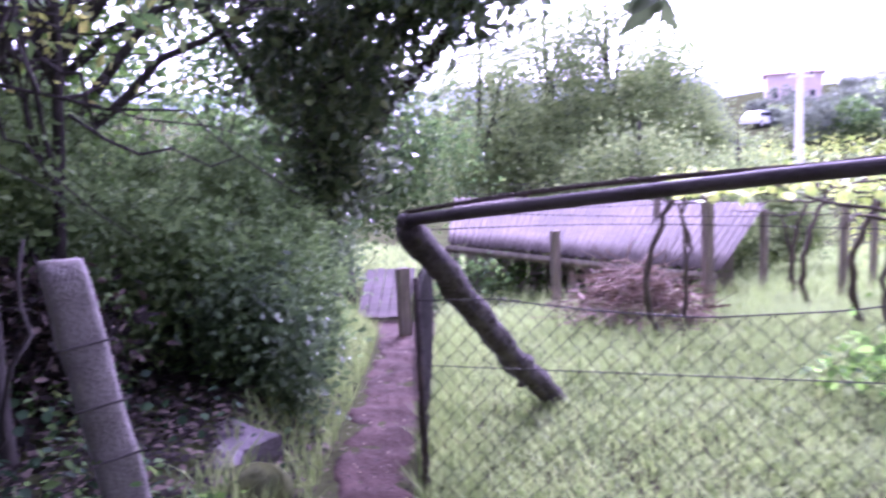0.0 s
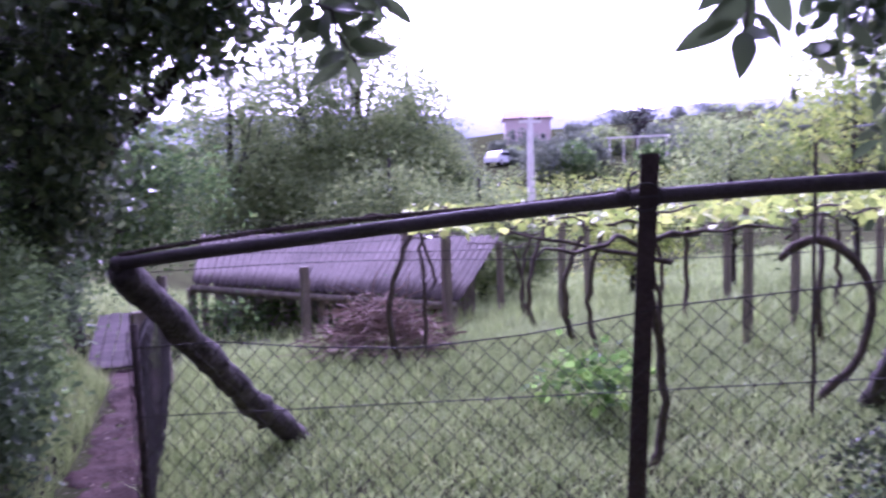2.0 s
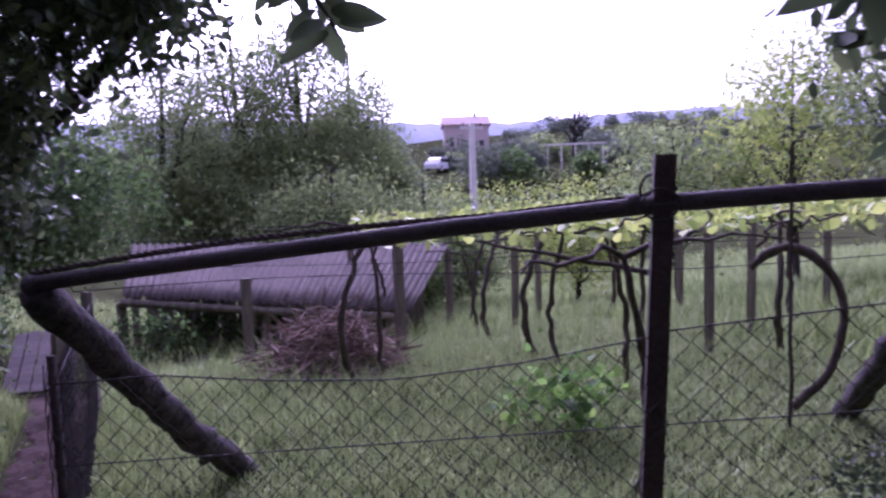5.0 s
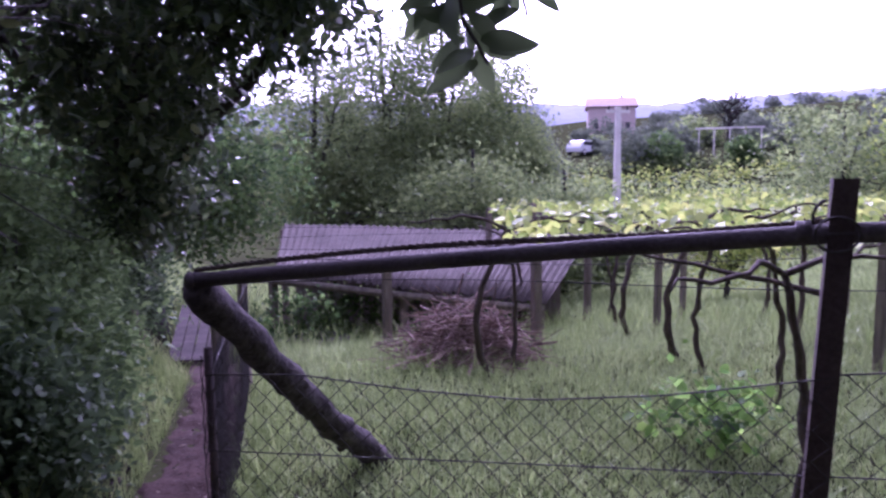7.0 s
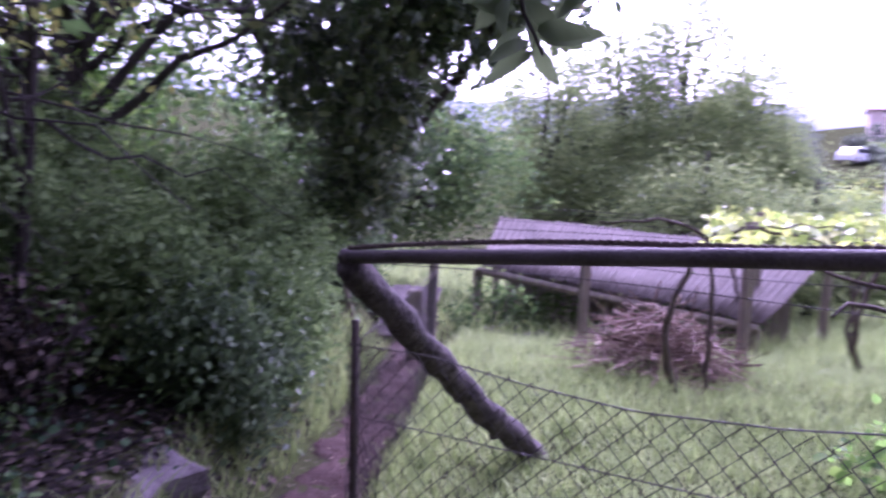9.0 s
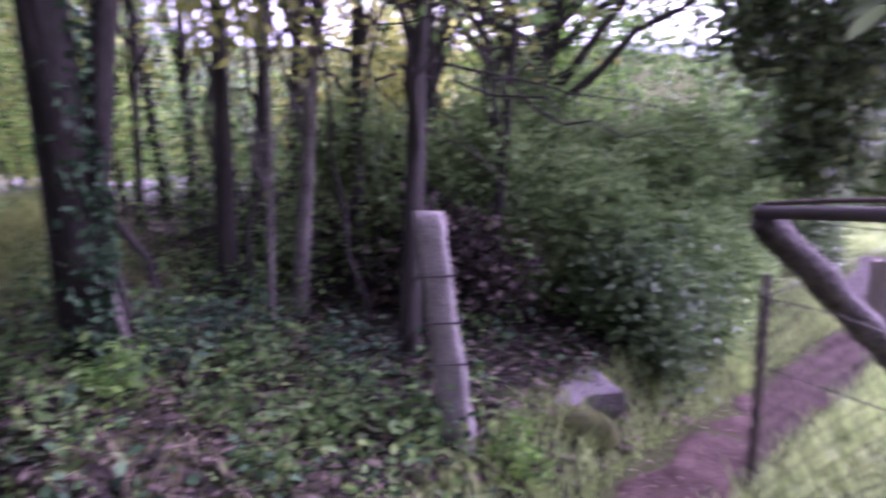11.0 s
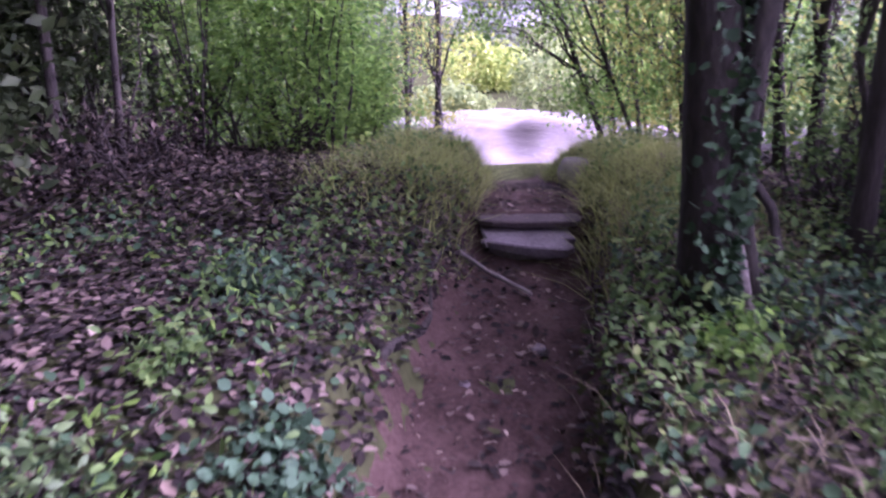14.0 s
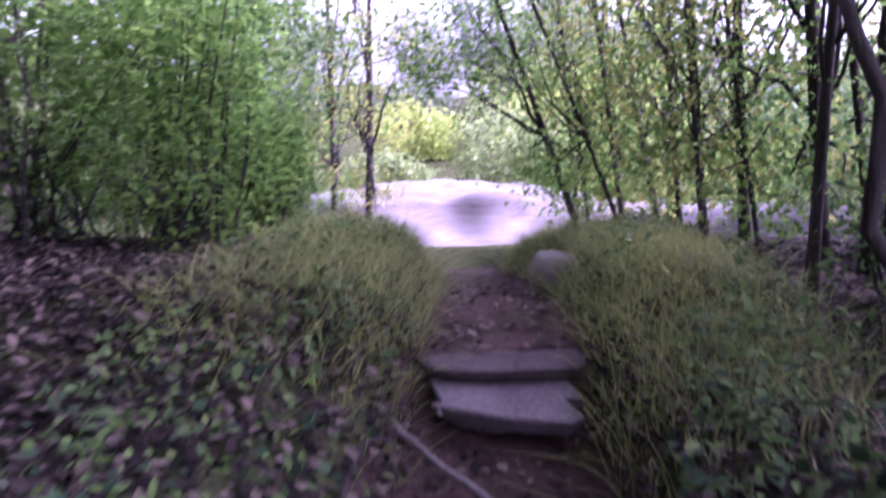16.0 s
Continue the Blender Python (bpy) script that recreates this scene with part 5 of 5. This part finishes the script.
# dark roots along the edges of the sunken path
for i, pts in enumerate((((-0.55, 0.62), (-1.0, 0.55), (-1.5, 0.62), (-2.0, 0.7)), ((-2.2, -0.12), (-2.7, 0.05), (-3.1, 0.12), (-3.5, 0.2)))):
    line = [(px_, py_, float(height(px_, py_)) + 0.01) for px_, py_ in pts]
    fine = [Vector(line[k]).lerp(Vector(line[k + 1]), t) for k in range(3) for t in (0, 0.25, 0.5, 0.75)] + [Vector(line[3])]
    fine = [Vector((p.x, p.y + 0.02 * math.sin(9 * p.x), float(height(p.x, p.y + 0.02 * math.sin(9 * p.x))) + 0.008)) for p in fine]
    root = Bag().tube(fine, [0.022 - 0.001 * q for q in range(13)], 8, 0.15).make("bare_root", M_BARK, smooth=True)
    tagged(root, "dark bare root along the edge of the sunken path", "root", "path roots")
# leaning and crooked stems behind the trunk
for i, (a, e, rad) in enumerate((((-2.45, 1.65, 0.5), (-2.75, 1.25, 1.9), 0.024), ((-2.6, 2.1, 0.5), (-2.5, 2.35, 2.8), 0.016), ((-3.0, 2.4, 0.5), (-3.2, 2.0, 2.9), 0.02), ((-2.1, 2.6, 0.4), (-2.3, 2.3, 2.6), 0.014), ((-1.75, 2.35, 0.3), (-1.5, 2.5, 1.3), 0.011), ((-3.5, 2.9, 0.5), (-3.3, 2.5, 3.0), 0.02))):
    stem = Bag().tube(bent(a, e, 9, 0.04, 780 + i), [rad * (1.1 - 0.05 * q) for q in range(10)], 7, 0.1).make("crooked_stem", M_BARK, smooth=True)
    tagged(stem, "thin crooked dark stem in the thicket", "stem", "crooked stems")
# dead lower limbs over the stone post
dead = empty("dead_branch", "dry leafless branches hanging over the stone post", "branch")
r = np.random.default_rng(250)
b = Bag()
for i in range(26):
    a = Vector((-2.0 + r.normal() * 0.3, 2.75 + r.normal() * 0.3, 1.7 + r.random() * 0.9))
    e = a + Vector((r.uniform(0.2, 1.5), r.uniform(-0.5, 1.3), r.uniform(-0.7, 0.5)))
    Bag().tube(bent(a, e, 7, 0.07, 400 + i), [0.011 - 0.0013 * q for q in range(8)], 5).make("twig", M_BARK, dead)

# ---- steps, stick, stones on the west path
steps = empty("stone_steps", "worn stone slab steps set in the earth path", "steps")


def slab(name, cx, cy, z, w, d, th, turn, seed, under=0.94, ragged=0.0, dip=0.0, chips=0.014, material=None):
    n, v = 18, []
    r = np.random.default_rng(seed)
    for level, s in ((0, under), (0.3, 0.5 + under / 2), (0.85, 1.0), (1, 0.965)):
        for i in range(n):
            a = 2 * math.pi * i / n
            cs, sn = math.cos(a), math.sin(a)
            px_, py_ = math.copysign(abs(cs) ** 0.45, cs) * d / 2, math.copysign(abs(sn) ** 0.45, sn) * w / 2
            q = np.random.default_rng(seed * 100 + i).normal() * chips
            bow = 0.05 * (1 - (2 * py_ / w) ** 2) if px_ > 0 else 0
            v.append(((px_ + bow) * s + q, py_ * s + q, th * (level - 1) + (0.004 * r.normal() if level == 1 else ragged * th * r.uniform(-1, 1) if level == 0 else 0)))
    f = [tuple(range(n))[::-1], tuple(range(3 * n, 4 * n))] + [(l * n + i, l * n + (i + 1) % n, (l + 1) * n + (i + 1) % n, (l + 1) * n + i) for l in range(3) for i in range(n)]
    return Bag().add(v, f).make(name, material or M_STEP, steps, turn=pose(cx, cy, z, 0, dip, turn))


slab("slab", -3.85, 0.69, 0.71, 0.64, 0.46, 0.04, -8, 1, material=M_STEPTOP)
slab("slab", -3.63, 0.64, 0.648, 0.54, 0.36, 0.055, -8, 2, 0.92, 0.3, 9, 0.035)
slab("riser_stone", -3.68, 0.66, 0.585, 0.44, 0.3, 0.13, -6, 3, 0.86, 0.2)
stick = Bag().tube(bent((-3.52, 0.22, 0.585), (-2.95, 0.58, 0.475), 10, 0.006, 3), [0.014 - 0.0004 * i for i in range(11)], 8, 0.1).make("stick", M_PALE, smooth=True)
tagged(stick, "pale fallen stick lying across the path", "stick")
boulder("path_stone", "rough grey stone beside the top of the steps", (-5.0, 1.28, 0.8), (0.2, 0.16, 0.2), 12.0, M_GRANITE, 10)
for i, (x, y, s) in enumerate(((-2.55, 0.55, 0.045), (-2.3, 0.2, 0.03), (-1.55, 0.45, 0.035), (-2.85, 0.35, 0.03))):
    boulder("small_stone", "small earthy stone bedded in the path", (x, y, float(height(x, y)) + s * 0.15), (s, s * 0.8, s * 0.5), 14.0 + i, M_STEP, 30 * i, sub=2)
# bright rock outcrop in the clearing
outcrop = boulder("rock_outcrop", "broad pale granite outcrop bright in the open clearing", (-12.0, 1.3, -0.47), (2.8, 3.0, 1.75), 20.0, M_ROCK, 12, 0.75, 6, 0.045)
boulder("rock_outcrop", "second pale granite hump behind the thin trees", (-11.5, 6.6, -0.4), (2.4, 2.6, 1.35), 27.0, M_ROCK, -20, 0.7, 5, 0.045)
boulder("rock_ledge", "low pale granite ledge at the foot of the outcrop", (-9.6, 2.1, 0.1), (1.1, 1.3, 0.4), 23.0, M_ROCK, -15, 0.5, 4, 0.12)
for i, (x, y, s, m) in enumerate(((-17, 0.8, 0.7, M_WILLOW), (-18, 4.0, 1.3, M_WILLOW), (-16.5, 6, 1.4, M_BRIGHT), (-20, -3, 1.5, M_YELLOW), (-24, 2, 1.2, M_VINELEAF), (-22, 7, 2.2, M_VINELEAF), (-13, 6.2, 1.1, M_WILLOW), (-14, -3.5, 1.6, M_OAK), (-26, -4, 1.8, M_FARHAZE), (-30, 9, 3.4, M_WILLOW), (-36, 3, 1.6, M_FARHAZE), (-12, 8.5, 1.8, M_OAK), (-9.5, 6.5, 1.6, M_OAK), (-28, 14, 3.5, M_FARHAZE), (-18, 11, 2.6, M_OAK), (-40, 12, 4.5, M_FARHAZE), (-45, -4, 2.2, M_FARHAZE))):
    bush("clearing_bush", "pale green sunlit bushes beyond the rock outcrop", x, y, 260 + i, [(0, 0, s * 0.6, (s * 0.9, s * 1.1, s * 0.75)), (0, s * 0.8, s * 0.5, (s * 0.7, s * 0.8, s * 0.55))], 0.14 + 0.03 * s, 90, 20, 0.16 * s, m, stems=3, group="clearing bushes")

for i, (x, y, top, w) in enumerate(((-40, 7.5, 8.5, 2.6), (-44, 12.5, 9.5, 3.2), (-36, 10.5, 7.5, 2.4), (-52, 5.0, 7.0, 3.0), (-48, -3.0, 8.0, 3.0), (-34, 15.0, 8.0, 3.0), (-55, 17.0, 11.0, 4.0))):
    tree("hillside_tree", "tree on the slope beyond the clearing, haze in its leaf colour", x, y, 800 + i, top, 0.16, [(0, 0, top * 0.62, (w, w, top * 0.33)), (0, w * 0.5, top * 0.4, (w, w, top * 0.2))], 0.24, 130, 26, 0.4, M_FARHAZE, limbs=12, group="hillside trees", hollow=0.15)

# ---- ground cover
r = np.random.default_rng(500)


def blades(name, label, x, y, lo, hi, width, material, lean=0.35):
    n = len(x)
    z = height(x, y)
    h_ = r.uniform(lo, hi, n)
    a = r.uniform(0, 2 * math.pi, n)
    dx, dy = np.cos(a), np.sin(a)
    k = r.uniform(0.1, lean, n) * h_ * 2
    base = np.stack([x, y, z - 0.01], 1)
    side = np.stack([-dy, dx, np.zeros(n)], 1) * (width * r.uniform(0.6, 1.3, n))[:, None]
    mid = base + np.stack([dx * k * 0.35, dy * k * 0.35, h_ * 0.6], 1)
    tip = base + np.stack([dx * k, dy * k, h_], 1)
    v = np.stack([base - side, base + side, mid - side * 0.7, mid + side * 0.7, tip], 1).reshape(-1, 3)
    f = (np.arange(n)[:, None, None] * 5 + np.array([[0, 1, 3], [0, 3, 2], [2, 3, 4]])).reshape(-1, 3)
    return tagged(fast(name, v, f, material), label, "grass", kind="stuff")


def scatter(n, x0, x1, y0, y1):
    return r.uniform(x0, x1, n), r.uniform(y0, y1, n)


x, y = scatter(150000, -0.1, 9.0, 1.2, 9.5)
keep = (near_line(x, y, PATH_NORTH) > 0.27) & (y > 1.6 - 0.5 * x + r.normal(size=len(x)) * 0.1) & (r.random(len(x)) < np.clip(1.25 - np.hypot(x - 1, y - 3) / 9, 0.25, 1))
blades("vineyard_grass", "lush green grass growing under the vines", x[keep], y[keep], 0.04, 0.13, 0.005, M_GRASS, 0.8)
x, y = scatter(6000, -0.1, 9, 4.5, 11)
keep = near_line(x, y, PATH_NORTH) > 0.3
blades("tall_grass", "tall seeding grass stems in the vineyard", x[keep], y[keep], 0.15, 0.34, 0.004, M_GRASS, 0.5)
x, y = scatter(30000, -12, 14, 8, 30)
blades("meadow_grass", "rough grass around the shed", x, y, 0.15, 0.4, 0.012, M_GRASS, 0.5)
x, y = scatter(45000, 5.5, 26, 2.5, 26)
blades("slope_grass", "rough grass on the slope beyond the vines", x, y, 0.12, 0.36, 0.014, M_GRASS, 0.5)
x, y = scatter(9000, -1.0, 0.1, 1.2, 7.0)
d = near_line(x, y, PATH_NORTH)
keep = (d > 0.24) & (d < 0.6)
gx, gy = scatter(40000, -0.2, 8.0, -3.5, 2.2)
ok = (near_line(gx, gy, PATH_WEST) > 0.3) & (near_line(gx, gy, PATH_NORTH) > 0.25) & (gy < 1.9 - 0.5 * gx)
blades("margin_grass", "short grass and weeds beside the paths", gx[ok], gy[ok], 0.03, 0.12, 0.005, M_BANKGRASS, 0.8)
blades("verge_grass", "grass verge along the narrow path", x[keep], y[keep], 0.06, 0.22, 0.005, M_GRASS, 0.5)
x, y = scatter(95000, -8.5, -2.6, -1.2, 2.6)
d = near_line(x, y, PATH_WEST)
keep = (d > 0.33) & (r.random(len(x)) < smooth(1.5, 0.5, d)) & (x < -3.0 - 0.5 * (y < 0.5) + 0.25 * r.normal(size=len(x))) & (x > -6.8)
blades("bank_grass", "fine drooping grass on the banks by the steps", x[keep], y[keep], 0.05, 0.19, 0.0028, M_BANKGRASS, 1.5)
x, y = scatter(1500, -3.4, -0.6, 0.5, 2.0)
d = near_line(x, y, PATH_WEST)
keep = (d > 0.36) & (r.random(len(x)) < 0.7)
blades("dry_bank_grass", "dry straw-coloured grass on the bank", x[keep], y[keep], 0.05, 0.2, 0.0028, M_STRAW, 0.9)


def strewn(name, label, x, y, length, width, material, flat, lift, lens=True, droop=0.1):
    p = np.stack([x, y, height(x, y) + lift * r.random(len(x)) + 0.014], 1)
    lv, lf = leaf_arrays(p, length, width, droop, flat, lens, r)
    return tagged(fast(name, lv, lf, material), label, "leaves", kind="stuff")


x, y = scatter(80000, -7.5, 1.2, -4.0, 0.6)
d = near_line(x, y, PATH_WEST)
keep = (d > 0.38) | (r.random(len(x)) < 0.05)
strewn("leaf_litter", "brown dead leaves covering the bank", x[keep], y[keep], 0.05, 0.032, M_LITTER, 0.7, 0.04)
x, y = scatter(40000, -6.5, -0.3, 0.2, 4.5)
d = near_line(x, y, PATH_WEST)
keep = ((d > 0.34) | (r.random(len(x)) < 0.10)) & (near_line(x, y, PATH_NORTH) > 0.3)
strewn("woodland_litter", "brown dead leaves under the trees", x[keep], y[keep], 0.05, 0.035, M_LITTER, 0.8, 0.03)
x, y = scatter(26000, -7, 1, -0.5, 6.5)
keep = (near_line(x, y, PATH_WEST) < 0.36) | (near_line(x, y, PATH_NORTH) < 0.25)
strewn("fallen_leaves", "scattered pale fallen leaves on the trodden path", x[keep][::4], y[keep][::4], 0.036, 0.013, M_CHAFF, 0.9, 0.008)
strewn("leaf_crumbs", "dark crumbled leaves trodden into the path", x[keep][1::2], y[keep][1::2], 0.028, 0.014, M_LITTER, 0.9, 0.008)
x, y = scatter(1300, -6.0, 0.6, -2.6, 0.4)
keep = near_line(x, y, PATH_WEST) > 0.36
strewn("pale_leaf_litter", "pale dry leaves lying on the bank", x[keep], y[keep], 0.055, 0.034, M_CHAFF, 0.6, 0.05)
x, y = scatter(24000, -3.6, 0.3, -2.6, 0.2)
d = near_line(x, y, PATH_WEST)
keep = (d > 0.36) & (np.sin(x * 4 + 1.5 * np.sin(y * 3)) + np.sin(y * 5 + x) + r.normal(size=len(x)) * 0.9 > 0.45) & (r.random(len(x)) < np.clip(1.3 + 0.42 * (x + 0.9), 0.22, 1.0))
strewn("ivy_bank", "green ivy and low herbs covering the bank", x[keep][::3], y[keep][::3], 0.04, 0.035, M_IVY, 0.45, 0.1)
strewn("bank_herbs", "fresh green seedlings among the ivy", x[keep][1::3], y[keep][1::3], 0.042, 0.022, M_OAK, 0.3, 0.14)
strewn("bank_sprouts", "bright young shoots among the ivy", x[keep][1::7], y[keep][1::7], 0.05, 0.016, M_BRIGHT, 0.1, 0.14)
u, w = r.uniform(0, 1, 1100), r.normal(size=1100)
strewn("path_edge_ivy", "dense blue-green ivy trailing down to the path", -0.7 - 0.85 * u, -0.4 + 0.08 * u + w * 0.1, 0.042, 0.038, M_EDGEIVY, 0.35, 0.12)
x, y = scatter(16000, -3.4, -0.5, 0.4, 3.2)
d = near_line(x, y, PATH_WEST)
keep = (d > 0.4) & (near_line(x, y, PATH_NORTH) > 0.35) & (np.hypot(x + 1.0, y - 2.9) > 0.5) & (r.random(len(x)) < 0.6) & (np.sin(x * 3 + 2 * np.sin(y * 2)) + np.sin(y * 6 + x * 2) + r.normal(size=len(x)) * 0.5 > 0.0)
strewn("woodland_herbs", "low green herbs and ivy at the wood's edge", x[keep], y[keep], 0.045, 0.024, M_OAK, 0.3, 0.2)
x, y = scatter(9000, -6.0, -2.0, -0.8, 2.2)
d = near_line(x, y, PATH_WEST)
keep = (d > 0.36) & (d < 1.2) & (np.sin(x * 5 + 2 * np.sin(y * 4)) + r.normal(size=len(x)) * 0.6 > 0.3)
strewn("grassy_bank_herbs", "olive herbs and seedlings among the bank grass", x[keep], y[keep], 0.042, 0.024, M_OAK, 0.3, 0.16)
x, y = scatter(7000, -3.4, -0.5, 0.4, 3.2)
keep = (near_line(x, y, PATH_WEST) > 0.4) & (near_line(x, y, PATH_NORTH) > 0.35) & (np.sin(x * 4 + 1.5 * np.sin(y * 3)) + r.normal(size=len(x)) * 0.5 > 0.5)
strewn("edge_ivy", "dark ivy carpet below the trees", x[keep][::3] + 0.03, y[keep][::3], 0.042, 0.037, M_IVY, 0.35, 0.2)
